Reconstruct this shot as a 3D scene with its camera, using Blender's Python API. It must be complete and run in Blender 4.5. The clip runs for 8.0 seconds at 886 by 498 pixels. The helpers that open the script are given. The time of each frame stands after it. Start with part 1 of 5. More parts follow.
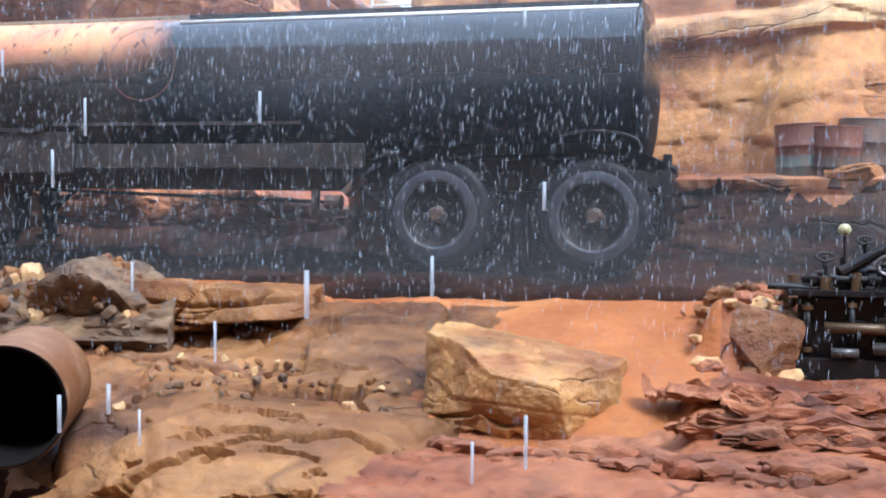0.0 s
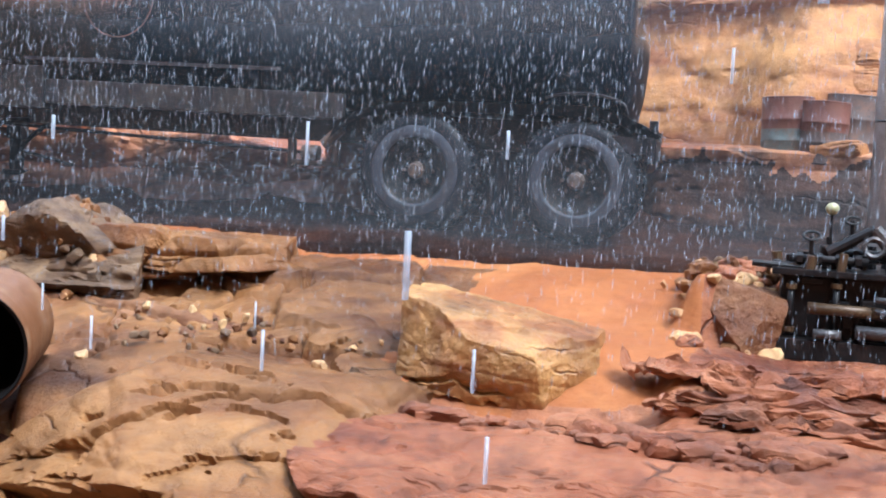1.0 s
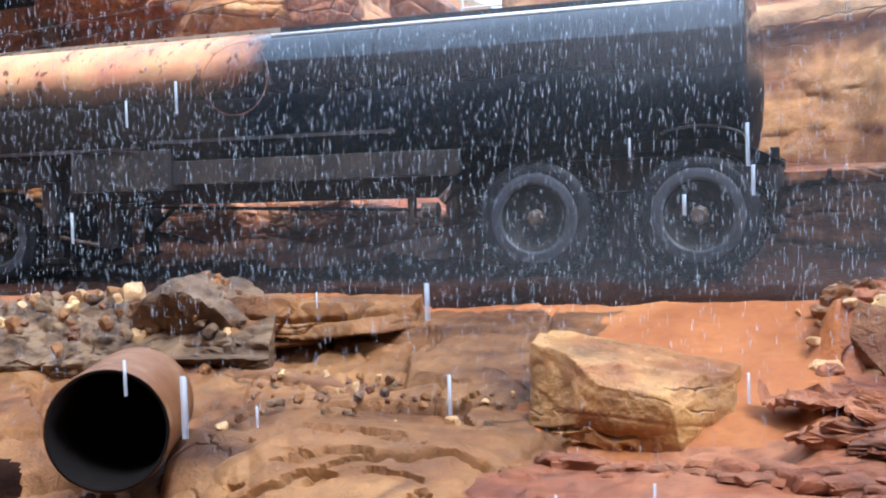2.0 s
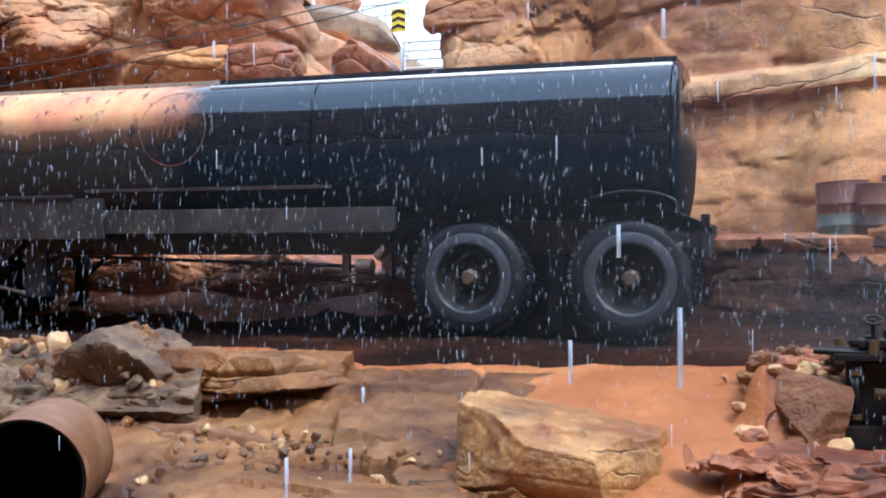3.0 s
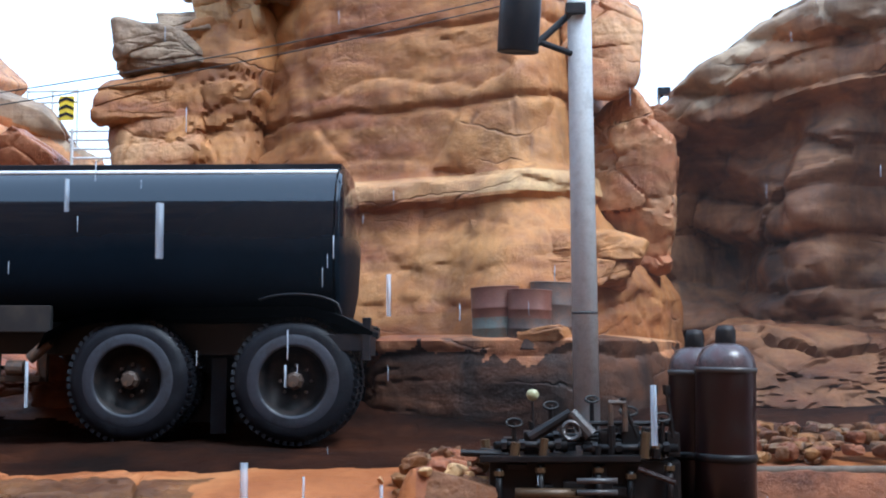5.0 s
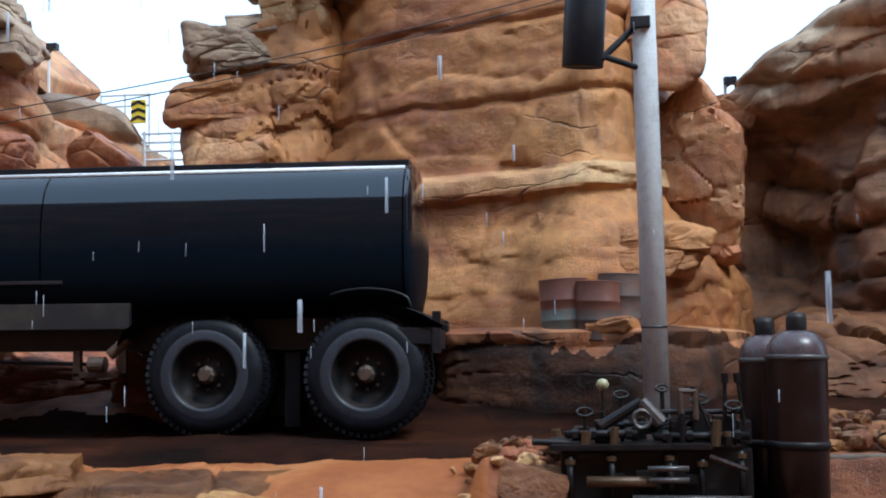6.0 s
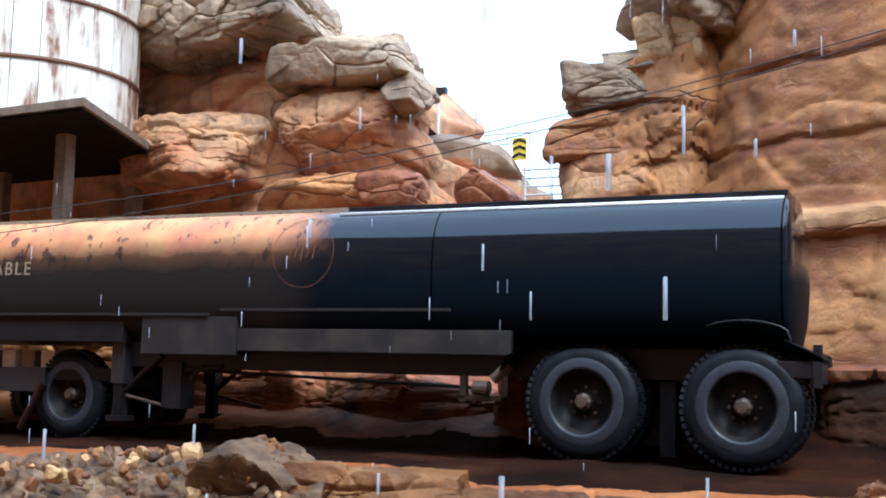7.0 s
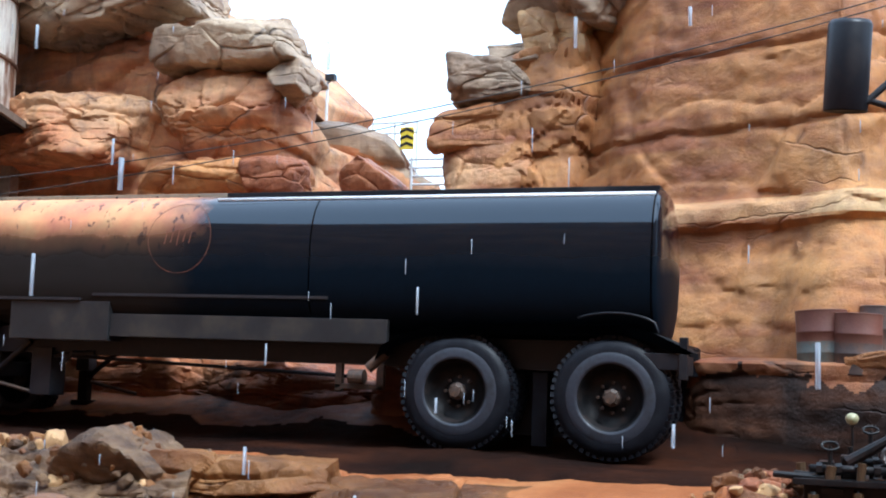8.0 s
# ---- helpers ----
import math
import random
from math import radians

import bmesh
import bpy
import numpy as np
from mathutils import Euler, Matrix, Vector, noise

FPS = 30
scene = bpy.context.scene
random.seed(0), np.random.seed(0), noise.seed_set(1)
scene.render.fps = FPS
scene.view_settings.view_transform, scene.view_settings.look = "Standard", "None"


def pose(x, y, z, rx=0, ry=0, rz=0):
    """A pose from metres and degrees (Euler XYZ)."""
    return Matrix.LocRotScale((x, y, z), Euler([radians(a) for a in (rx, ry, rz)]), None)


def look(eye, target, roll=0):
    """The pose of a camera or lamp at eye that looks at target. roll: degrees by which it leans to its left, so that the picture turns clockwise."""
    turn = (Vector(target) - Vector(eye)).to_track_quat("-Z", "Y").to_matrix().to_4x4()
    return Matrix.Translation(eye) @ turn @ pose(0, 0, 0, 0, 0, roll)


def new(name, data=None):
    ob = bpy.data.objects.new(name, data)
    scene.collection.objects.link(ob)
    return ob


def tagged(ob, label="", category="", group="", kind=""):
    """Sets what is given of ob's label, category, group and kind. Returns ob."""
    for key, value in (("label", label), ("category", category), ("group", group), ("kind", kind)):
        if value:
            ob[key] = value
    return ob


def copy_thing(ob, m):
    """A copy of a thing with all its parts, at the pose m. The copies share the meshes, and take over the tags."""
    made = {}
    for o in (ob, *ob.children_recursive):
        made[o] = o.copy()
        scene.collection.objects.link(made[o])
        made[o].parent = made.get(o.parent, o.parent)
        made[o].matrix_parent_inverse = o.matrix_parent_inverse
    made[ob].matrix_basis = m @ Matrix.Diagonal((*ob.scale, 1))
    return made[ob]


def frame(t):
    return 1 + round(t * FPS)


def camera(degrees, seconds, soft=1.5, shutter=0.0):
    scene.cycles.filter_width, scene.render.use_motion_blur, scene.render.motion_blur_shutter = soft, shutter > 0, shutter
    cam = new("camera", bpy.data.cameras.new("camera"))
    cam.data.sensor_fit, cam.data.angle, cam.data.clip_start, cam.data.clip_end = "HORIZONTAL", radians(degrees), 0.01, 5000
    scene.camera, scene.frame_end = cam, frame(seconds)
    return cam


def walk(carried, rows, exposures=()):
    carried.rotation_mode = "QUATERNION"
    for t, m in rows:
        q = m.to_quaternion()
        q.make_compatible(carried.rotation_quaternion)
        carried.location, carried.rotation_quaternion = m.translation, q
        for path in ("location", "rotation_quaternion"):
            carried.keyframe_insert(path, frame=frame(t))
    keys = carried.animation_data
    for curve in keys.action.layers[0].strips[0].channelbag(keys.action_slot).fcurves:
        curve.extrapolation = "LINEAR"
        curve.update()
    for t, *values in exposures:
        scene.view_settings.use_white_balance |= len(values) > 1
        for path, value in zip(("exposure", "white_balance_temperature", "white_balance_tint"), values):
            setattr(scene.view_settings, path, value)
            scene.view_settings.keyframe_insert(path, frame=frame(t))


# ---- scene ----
cam = camera(41.69, 8.0, 2.0)
PATH = [
    (0, pose(2.458, 0.151, 0.600, 87.97, -0.08, 16.97)),
    (0.5, pose(2.506, 0.180, 0.593, 84.30, -1.16, 15.37)),
    (1, pose(2.341, 0.326, 0.631, 85.70, -2.99, 15.63)),
    (1.5, pose(2.359, 0.364, 0.638, 86.91, 1.09, 20.71)),
    (1.7, pose(2.370, 0.331, 0.646, 87.39, 2.19, 21.85)),
    (2.8, pose(2.454, 0.371, 0.628, 90.59, 1.23, 19.97)),
    (3, pose(2.438, 0.364, 0.626, 90.96, 0.49, 18.83)),
    (3.5, pose(2.471, 0.373, 0.642, 91.74, -0.78, 15.07)),
    (4, pose(2.581, 0.343, 0.676, 92.06, -0.46, 6.87)),
    (4.5, pose(2.583, 0.284, 0.718, 93.42, -0.07, 3.05)),
    (4.7, pose(2.574, 0.299, 0.735, 94.70, 0.18, 3.06)),
    (5.8, pose(2.592, 0.149, 0.654, 95.68, 1.39, 3.72)),
    (6, pose(2.568, 0.175, 0.686, 95.15, 1.10, 6.43)),
    (6.5, pose(2.576, 0.040, 0.659, 95.61, 0.35, 17.84)),
    (7, pose(2.617, -0.022, 0.640, 96.83, -1.01, 24.63)),
    (7.5, pose(2.690, -0.023, 0.633, 96.78, -1.66, 25.64)),
    (8, pose(2.769, 0.030, 0.646, 96.39, -1.53, 19.37)),
]
EXPOSURES = [(0.0, 0.5, 5200, 7), (0.5, 0.47, 5300, 7), (1.0, 0.62, 5200, 7), (1.7, 0.55, 5150, 7), (2.8, 0.27, 5050, 7), (3.5, 0.33, 4950, 4), (4.5, 0.24, 4850, 4), (4.8, 0.12, 4900, 4), (5.7, -0.36, 5200, 4), (6.0, -0.4, 5200, 4), (6.5, 0.0, 5150, 4), (7.0, 0.13, 5100, 4), (8.0, 0.15, 5100, 4)]
walk(cam, PATH, EXPOSURES)

# ---- light ----
SUN_EL, SUN_AZ = radians(56), radians(130)
world = bpy.data.worlds.new("overcast_sky")
scene.world = world
world.use_nodes = True
wn, wl = world.node_tree.nodes, world.node_tree.links
wn.clear()
sky = wn.new("ShaderNodeTexSky")
sky.sky_type, sky.sun_disc, sky.sun_elevation, sky.sun_rotation = "NISHITA", False, SUN_EL, SUN_AZ
sky.dust_density, sky.air_density = 4.0, 1.0
bg_sky = wn.new("ShaderNodeBackground")
bg_sky.inputs[1].default_value = 0.11
cloud = wn.new("ShaderNodeBackground")
cloud.inputs[0].default_value = (0.90, 0.95, 1.0, 1)
cloud.inputs[1].default_value = 1.6
wadd = wn.new("ShaderNodeAddShader")
wout = wn.new("ShaderNodeOutputWorld")
wl.new(sky.outputs[0], bg_sky.inputs[0])
wl.new(bg_sky.outputs[0], wadd.inputs[0])
wl.new(cloud.outputs[0], wadd.inputs[1])
wl.new(wadd.outputs[0], wout.inputs[0])

sun_data = bpy.data.lights.new("sun", "SUN")
sun_data.energy, sun_data.angle, sun_data.color = 3.7, radians(18), (1.0, 0.94, 0.84)
sun = new("sun", sun_data)
sun.matrix_world = look((math.sin(SUN_AZ) * math.cos(SUN_EL) * 30, math.cos(SUN_AZ) * math.cos(SUN_EL) * 30, math.sin(SUN_EL) * 30), (0, 0, 0))


# ---- noise on arrays ----
def hash3(i, seed):
    h = (i[..., 0] * 374761393 + i[..., 1] * 668265263 + i[..., 2] * 2147483647 + seed * 974634777) & 0x7FFFFFFF
    h = ((h ^ (h >> 13)) * 1274126177) & 0x7FFFFFFF
    h = ((h ^ (h >> 15)) * 668265263) & 0x7FFFFFFF
    return ((h ^ (h >> 16)) & 0xFFFF) / 65535.0


def vnoise(p, seed=0):
    """Smooth noise, -1 to 1, at the rows of p."""
    i = np.floor(p).astype(np.int64)
    f = p - i
    f = f * f * (3 - 2 * f)
    out = np.zeros(len(p))
    for dx in (0, 1):
        for dy in (0, 1):
            for dz in (0, 1):
                w = (f[:, 0] if dx else 1 - f[:, 0]) * (f[:, 1] if dy else 1 - f[:, 1]) * (f[:, 2] if dz else 1 - f[:, 2])
                out += w * hash3(i + np.array([dx, dy, dz]), seed)
    return out * 2 - 1


def fbm(p, octaves=4, seed=0, gain=0.5):
    out, a = np.zeros(len(p)), 1.0
    for k in range(octaves):
        out += a * vnoise(p * 2.03 ** k + 17.3 * k, seed + k)
        a *= gain
    return out


def cells(p, seed=0):
    """Cell noise: a random number per cell, the distance to the border, and the offset from the cell's heart."""
    i = np.floor(p).astype(np.int64)
    d1, d2 = np.full(len(p), 9.0), np.full(len(p), 9.0)
    val, off = np.zeros(len(p)), np.zeros_like(p)
    for dx in (-1, 0, 1):
        for dy in (-1, 0, 1):
            for dz in (-1, 0, 1):
                c = i + np.array([dx, dy, dz])
                heart = c + 0.5 + 0.8 * (np.stack([hash3(c, seed), hash3(c, seed + 1), hash3(c, seed + 2)], -1) - 0.5)
                v = p - heart
                d = np.sqrt((v * v).sum(1))
                near = d < d1
                d2 = np.where(near, d1, np.minimum(d2, d))
                val = np.where(near, hash3(c, seed + 3), val)
                off = np.where(near[:, None], v, off)
                d1 = np.where(near, d, d1)
    return val, d2 - d1, off


def strata_relief(p, size, seed, block=0.16, tilt=0.30, groove=0.07, fine=0.03):
    """Depth of weathered, blocky rock at the points p: size is a block's length, breadth and height."""
    w = np.stack([fbm(p * 0.8, 3, seed + 50), fbm(p * 0.8, 3, seed + 60), fbm(p * 0.8, 3, seed + 70)], -1)
    q = (p + 0.16 * w * np.array([1, 1, 0.7])) / np.array(size)
    val, edge, off = cells(q, seed)
    slope = np.stack([(val * 7.13) % 1, (val * 13.7) % 1, (val * 29.3) % 1], -1) - 0.5
    big = block * (val - 0.5) + tilt * (off * slope).sum(1)
    crack = -groove * np.exp(-(edge / 0.035) ** 2)
    val2, edge2, off2 = cells(q * np.array([1.9, 1.9, 2.7]) + 5.5, seed + 9)
    slope2 = np.stack([(val2 * 7.13) % 1, (val2 * 13.7) % 1, (val2 * 29.3) % 1], -1) - 0.5
    broken = smoothstep(-0.1, 0.2, vnoise(p * 0.8, seed + 4))
    small = broken * (0.35 * block * (val2 - 0.5) + 0.35 * tilt * (off2 * slope2).sum(1) - 0.5 * groove * np.exp(-(edge2 / 0.05) ** 2))
    lines = -0.35 * groove * np.exp(-(fbm(p * np.array([0.35, 0.35, 2.4]), 4, seed + 80) / 0.035) ** 2)
    return big + crack + small + lines + fine * fbm(p * 3.1, 5, seed + 20)


def sculpted(p, seed, h, depth):
    """Depth of smooth, rounded, bedded rock at the points p: h is a bed's thickness, depth how far the beds stand out."""
    s = (p[:, 2] + 0.5 * h * fbm(p * np.array([0.4, 0.4, 0.2]), 3, seed + 1)) / h
    s = s + 0.25 * vnoise(np.stack([0 * s, 0 * s, 0.9 * s], -1), seed + 2)
    k = np.floor(s)
    f = s - k
    jut = vnoise(np.stack([p[:, 0] * 0.6, p[:, 1] * 0.6, k * 5.37 + 0.5], -1), seed + 3)
    pillow = 1 - np.abs(2 * f - 1) ** 4
    a = (p[:, 0] + 0.7 * p[:, 1]) / (1.7 * h) + 3.7 * vnoise(np.stack([k * 3.3 + 0.5, 0 * k, 0 * k], -1), seed + 4) + 0.15 * fbm(p * 1.1, 3, seed + 5)
    ka = np.floor(a)
    col = 1 - np.abs(2 * (a - ka) - 1) ** 8
    own = vnoise(np.stack([ka * 3.17 + 0.5, k * 5.1 + 0.5, 0 * k], -1), seed + 6)
    gate = smoothstep(-0.15, 0.3, vnoise(p * 0.55 + 3, seed + 7))
    d = depth * (0.8 * jut + 0.4 * (pillow - 0.8)) + gate * depth * (0.35 * (col - 0.85) + 0.4 * own)
    thin = -0.04 * np.exp(-(fbm(p * np.array([0.55, 0.55, 1.5]), 4, seed + 8) / 0.022) ** 2) * smoothstep(-0.1, 0.2, vnoise(p * 0.9, seed + 9))
    return d + thin + 0.12 * depth * fbm(p * 1.9, 4, seed + 10) + 0.012 * fbm(p * 6.5, 4, seed + 11)


def smoothstep(a, b, x):
    t = np.clip((x - a) / (b - a), 0, 1)
    return t * t * (3 - 2 * t)


# ---- materials ----
def nodes_of(name):
    m = bpy.data.materials.new(name)
    m.use_nodes = True
    n, l = m.node_tree.nodes, m.node_tree.links
    return m, n, l, n["Principled BSDF"]


def add_noise(n, l, vec, scale, detail=5.0, rough=0.55, stretch=None):
    if stretch:
        mp = n.new("ShaderNodeMapping")
        mp.inputs["Scale"].default_value = stretch
        l.new(vec, mp.inputs["Vector"])
        vec = mp.outputs[0]
    t = n.new("ShaderNodeTexNoise")
    t.inputs["Scale"].default_value, t.inputs["Detail"].default_value, t.inputs["Roughness"].default_value = scale, detail, rough
    l.new(vec, t.inputs["Vector"])
    return t.outputs["Fac"]


def ramp(n, l, fac, stops):
    r = n.new("ShaderNodeValToRGB")
    while len(r.color_ramp.elements) < len(stops):
        r.color_ramp.elements.new(0.5)
    for e, (pos, col) in zip(r.color_ramp.elements, stops):
        e.position, e.color = pos, (*col, 1) if len(col) == 3 else col
    l.new(fac, r.inputs[0])
    return r.outputs[0]


def mix(n, l, fac, a, b, mode="MIX"):
    x = n.new("ShaderNodeMix")
    x.data_type, x.blend_type = "RGBA", mode
    for sock, v in ((x.inputs["Factor"], fac), (x.inputs[6], a), (x.inputs[7], b)):
        if hasattr(v, "links"):
            l.new(v, sock)
        else:
            sock.default_value = v if isinstance(v, (int, float)) else (*v, 1)
    return x.outputs[2]


def calc(n, l, op, a, b=0.0, clamp=False):
    x = n.new("ShaderNodeMath")
    x.operation, x.use_clamp = op, clamp
    for sock, v in zip(x.inputs, (a, b)):
        if hasattr(v, "links"):
            l.new(v, sock)
        else:
            sock.default_value = v
    return x.outputs[0]


def relief(n, l, bsdf, height, strength, distance=0.02):
    b = n.new("ShaderNodeBump")
    b.inputs["Strength"].default_value, b.inputs["Distance"].default_value = strength, distance
    l.new(height, b.inputs["Height"])
    l.new(b.outputs[0], bsdf.inputs["Normal"])


def cracks(n, l, pos, scale):
    """Thin broken joints: 1 in the crack, 0 outside."""
    wob = n.new("ShaderNodeTexNoise")
    wob.inputs["Scale"].default_value, wob.inputs["Detail"].default_value = 1.7 * scale, 5
    l.new(pos, wob.inputs["Vector"])
    add = n.new("ShaderNodeVectorMath")
    add.operation = "MULTIPLY_ADD"
    add.inputs[1].default_value = (0.5 / scale,) * 3
    l.new(wob.outputs["Color"], add.inputs[0])
    l.new(pos, add.inputs[2])
    mp = n.new("ShaderNodeMapping")
    mp.inputs["Scale"].default_value = (0.32, 0.32, 1.1)
    l.new(add.outputs[0], mp.inputs["Vector"])
    v = n.new("ShaderNodeTexVoronoi")
    v.feature = "DISTANCE_TO_EDGE"
    v.inputs["Scale"].default_value = 1.5 * scale
    l.new(mp.outputs[0], v.inputs["Vector"])
    line = ramp(n, l, v.outputs["Distance"], [(0.0, (1, 1, 1)), (0.022, (0, 0, 0))])
    gate = ramp(n, l, add_noise(n, l, pos, 1.1 * scale, 3, 0.5), [(0.52, (0, 0, 0)), (0.62, (1, 1, 1))])
    return calc(n, l, "MULTIPLY", line, gate)


def rock_material(name, deep, mid, pale, stain=(0.05, 0.035, 0.03), stain_amount=0.5, gloss=0.55, scale=1.0, streak=0.4):
    m, n, l, bsdf = nodes_of(name)
    pos = n.new("ShaderNodeNewGeometry").outputs["Position"]
    big = add_noise(n, l, pos, 0.55 * scale, 4, 0.6, (1, 1, 1.8))
    col = ramp(n, l, big, [(0.37, deep), (0.5, mid), (0.63, pale)])
    bands = add_noise(n, l, pos, 1.0 * scale, 6, 0.6, (0.5, 0.5, 5.0))
    col = mix(n, l, ramp(n, l, bands, [(0.42, (0, 0, 0)), (0.62, (0.55, 0.55, 0.55))]), col, pale)
    grain = add_noise(n, l, pos, 9 * scale, 8, 0.65)
    col = mix(n, l, 0.55, col, ramp(n, l, grain, [(0.25, (0.45, 0.40, 0.38)), (0.55, (1, 1, 1)), (0.8, (1.25, 1.2, 1.15))]), "MULTIPLY")
    runs = add_noise(n, l, pos, 1.3 * scale, 6, 0.6, (2.2, 2.2, 0.35))
    blot = add_noise(n, l, pos, 0.8 * scale, 5, 0.6)
    amount = calc(n, l, "MULTIPLY", ramp(n, l, runs, [(0.48, (0, 0, 0)), (0.68, (1, 1, 1))]), streak, True)
    amount = calc(n, l, "ADD", amount, calc(n, l, "MULTIPLY", ramp(n, l, blot, [(0.52, (0, 0, 0)), (0.72, (1, 1, 1))]), stain_amount), True)
    col = mix(n, l, amount, col, stain)
    split = cracks(n, l, pos, scale)
    col = mix(n, l, calc(n, l, "MULTIPLY", split, 0.8), col, stain)
    l.new(col, bsdf.inputs["Base Color"])
    fine = add_noise(n, l, pos, 38 * scale, 8, 0.7)
    l.new(ramp(n, l, grain, [(0.3, (gloss - 0.12,) * 3), (0.7, (gloss + 0.2,) * 3)]), bsdf.inputs["Roughness"])
    height = calc(n, l, "ADD", calc(n, l, "MULTIPLY", grain, 1.4), calc(n, l, "MULTIPLY", fine, 0.8))
    relief(n, l, bsdf, calc(n, l, "SUBTRACT", height, calc(n, l, "MULTIPLY", split, 1.5)), 0.6, 0.03)
    return m


def plain_material(name, colour, rough=0.5, metal=0.0, wear=(0.1, 0.06, 0.04), wear_amount=0.4, scale=6.0, bump=0.15, spec=0.5):
    m, n, l, bsdf = nodes_of(name)
    pos = n.new("ShaderNodeTexCoord").outputs["Object"]
    a = add_noise(n, l, pos, scale, 7, 0.65)
    b = add_noise(n, l, pos, scale * 7, 5, 0.6)
    col = mix(n, l, 0.5, colour, ramp(n, l, b, [(0.3, (0.6, 0.6, 0.6)), (0.7, (1.15, 1.15, 1.15))]), "MULTIPLY")
    col = mix(n, l, calc(n, l, "MULTIPLY", ramp(n, l, a, [(0.5, (0, 0, 0)), (0.66, (1, 1, 1))]), wear_amount), col, wear)
    l.new(col, bsdf.inputs["Base Color"])
    l.new(ramp(n, l, a, [(0.3, (rough * 0.75,) * 3), (0.7, (min(1, rough * 1.35),) * 3)]), bsdf.inputs["Roughness"])
    bsdf.inputs["Metallic"].default_value = metal
    bsdf.inputs["Specular IOR Level"].default_value = spec
    relief(n, l, bsdf, b, bump, 0.01)
    return m


M_CLIFF = rock_material("orange_sandstone", (0.25, 0.082, 0.024), (0.40, 0.158, 0.043), (0.52, 0.255, 0.08), (0.10, 0.042, 0.02), 0.4)
M_LEDGE = rock_material("pale_sandstone", (0.42, 0.20, 0.085), (0.56, 0.32, 0.135), (0.62, 0.42, 0.2), (0.2, 0.10, 0.05), 0.3)
M_CAP = rock_material("grey_tan_caprock", (0.17, 0.11, 0.07), (0.31, 0.21, 0.13), (0.45, 0.34, 0.22), (0.05, 0.04, 0.035), 0.5)
M_LEFT = rock_material("weathered_sandstone", (0.26, 0.085, 0.035), (0.44, 0.17, 0.065), (0.56, 0.31, 0.14), (0.07, 0.04, 0.03), 0.55, streak=0.6)
M_DARK = rock_material("shaded_brown_rock", (0.13, 0.06, 0.032), (0.27, 0.128, 0.062), (0.45, 0.24, 0.115), (0.045, 0.036, 0.032), 0.7, streak=0.6)
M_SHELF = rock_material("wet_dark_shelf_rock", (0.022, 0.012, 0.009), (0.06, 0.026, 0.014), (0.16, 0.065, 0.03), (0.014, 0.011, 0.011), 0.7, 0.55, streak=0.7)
M_RED = rock_material("wet_red_rock", (0.13, 0.038, 0.018), (0.26, 0.085, 0.036), (0.38, 0.155, 0.072), (0.03, 0.012, 0.010), 0.55, 0.38, 1.8)
M_CRUST = rock_material("dark_red_crust", (0.08, 0.028, 0.018), (0.19, 0.065, 0.035), (0.32, 0.13, 0.065), (0.025, 0.014, 0.012), 0.6, 0.42, 2.5)
M_TAN = rock_material("wet_tan_rock", (0.085, 0.032, 0.011), (0.19, 0.076, 0.024), (0.32, 0.155, 0.052), (0.035, 0.014, 0.008), 0.6, 0.36, 1.3, 0.3)
M_BROWN = rock_material("wet_brown_rock", (0.07, 0.025, 0.012), (0.15, 0.058, 0.026), (0.26, 0.125, 0.055), (0.03, 0.014, 0.010), 0.6, 0.42, 1.6)
M_BOULDER = rock_material("wet_golden_boulder", (0.13, 0.038, 0.014), (0.32, 0.125, 0.036), (0.58, 0.33, 0.11), (0.045, 0.016, 0.009), 0.6, 0.33, 1.9, 0.3)
M_RUBBLE = rock_material("grey_brown_rubble", (0.06, 0.03, 0.015), (0.14, 0.076, 0.038), (0.26, 0.16, 0.08), (0.03, 0.017, 0.013), 0.4, 0.5, 4.0)
M_BANK = rock_material("sooty_orange_bank_rock", (0.24, 0.07, 0.028), (0.42, 0.14, 0.05), (0.50, 0.22, 0.09), (0.012, 0.008, 0.008), 1.0, 0.5, 0.7, 0.8)
# dark mud, taken near black so that shade is in its colour
M_MUD_SHADE = rock_material("mud_with_painted_shade", (0.008, 0.005, 0.004), (0.016, 0.007, 0.005), (0.045, 0.016, 0.008), (0.007, 0.006, 0.006), 0.5, 0.7)
for wet in (M_TAN, M_RED, M_CRUST, M_BROWN):
    wet.node_tree.nodes["Principled BSDF"].inputs["Specular IOR Level"].default_value = 0.28
M_MUD_SHADE.node_tree.nodes["Principled BSDF"].inputs["Specular IOR Level"].default_value = 0.03
M_SHELF.node_tree.nodes["Principled BSDF"].inputs["Specular IOR Level"].default_value = 0.25
M_TYRE = plain_material("worn_black_rubber", (0.006, 0.007, 0.011), 0.5, 0, (0.018, 0.021, 0.028), 0.5, 5, 0.3, 0.2)
M_RIM = plain_material("dirty_black_steel", (0.006, 0.006, 0.007), 0.5, 0.0, (0.04, 0.026, 0.02), 0.4, 8, 0.15, 0.2)
# worn rim steel, lightened to carry the ring's reflection in its colour
M_RIM_SHEEN = plain_material("worn_steel_with_painted_sheen", (0.030, 0.035, 0.048), 0.42, 0.0, (0.010, 0.011, 0.014), 0.75, 5)
M_HUB = plain_material("rusty_hub_steel", (0.06, 0.04, 0.03), 0.5, 0.0, (0.2, 0.1, 0.05), 0.5, 20)
M_BLACK = plain_material("black_chassis_paint", (0.007, 0.008, 0.012), 0.4, 0, (0.03, 0.022, 0.02), 0.4, 3, 0.15, 0.35)
M_GREY = plain_material("sooty_grey_paint", (0.02, 0.02, 0.024), 0.38, 0, (0.02, 0.018, 0.018), 0.6, 3)
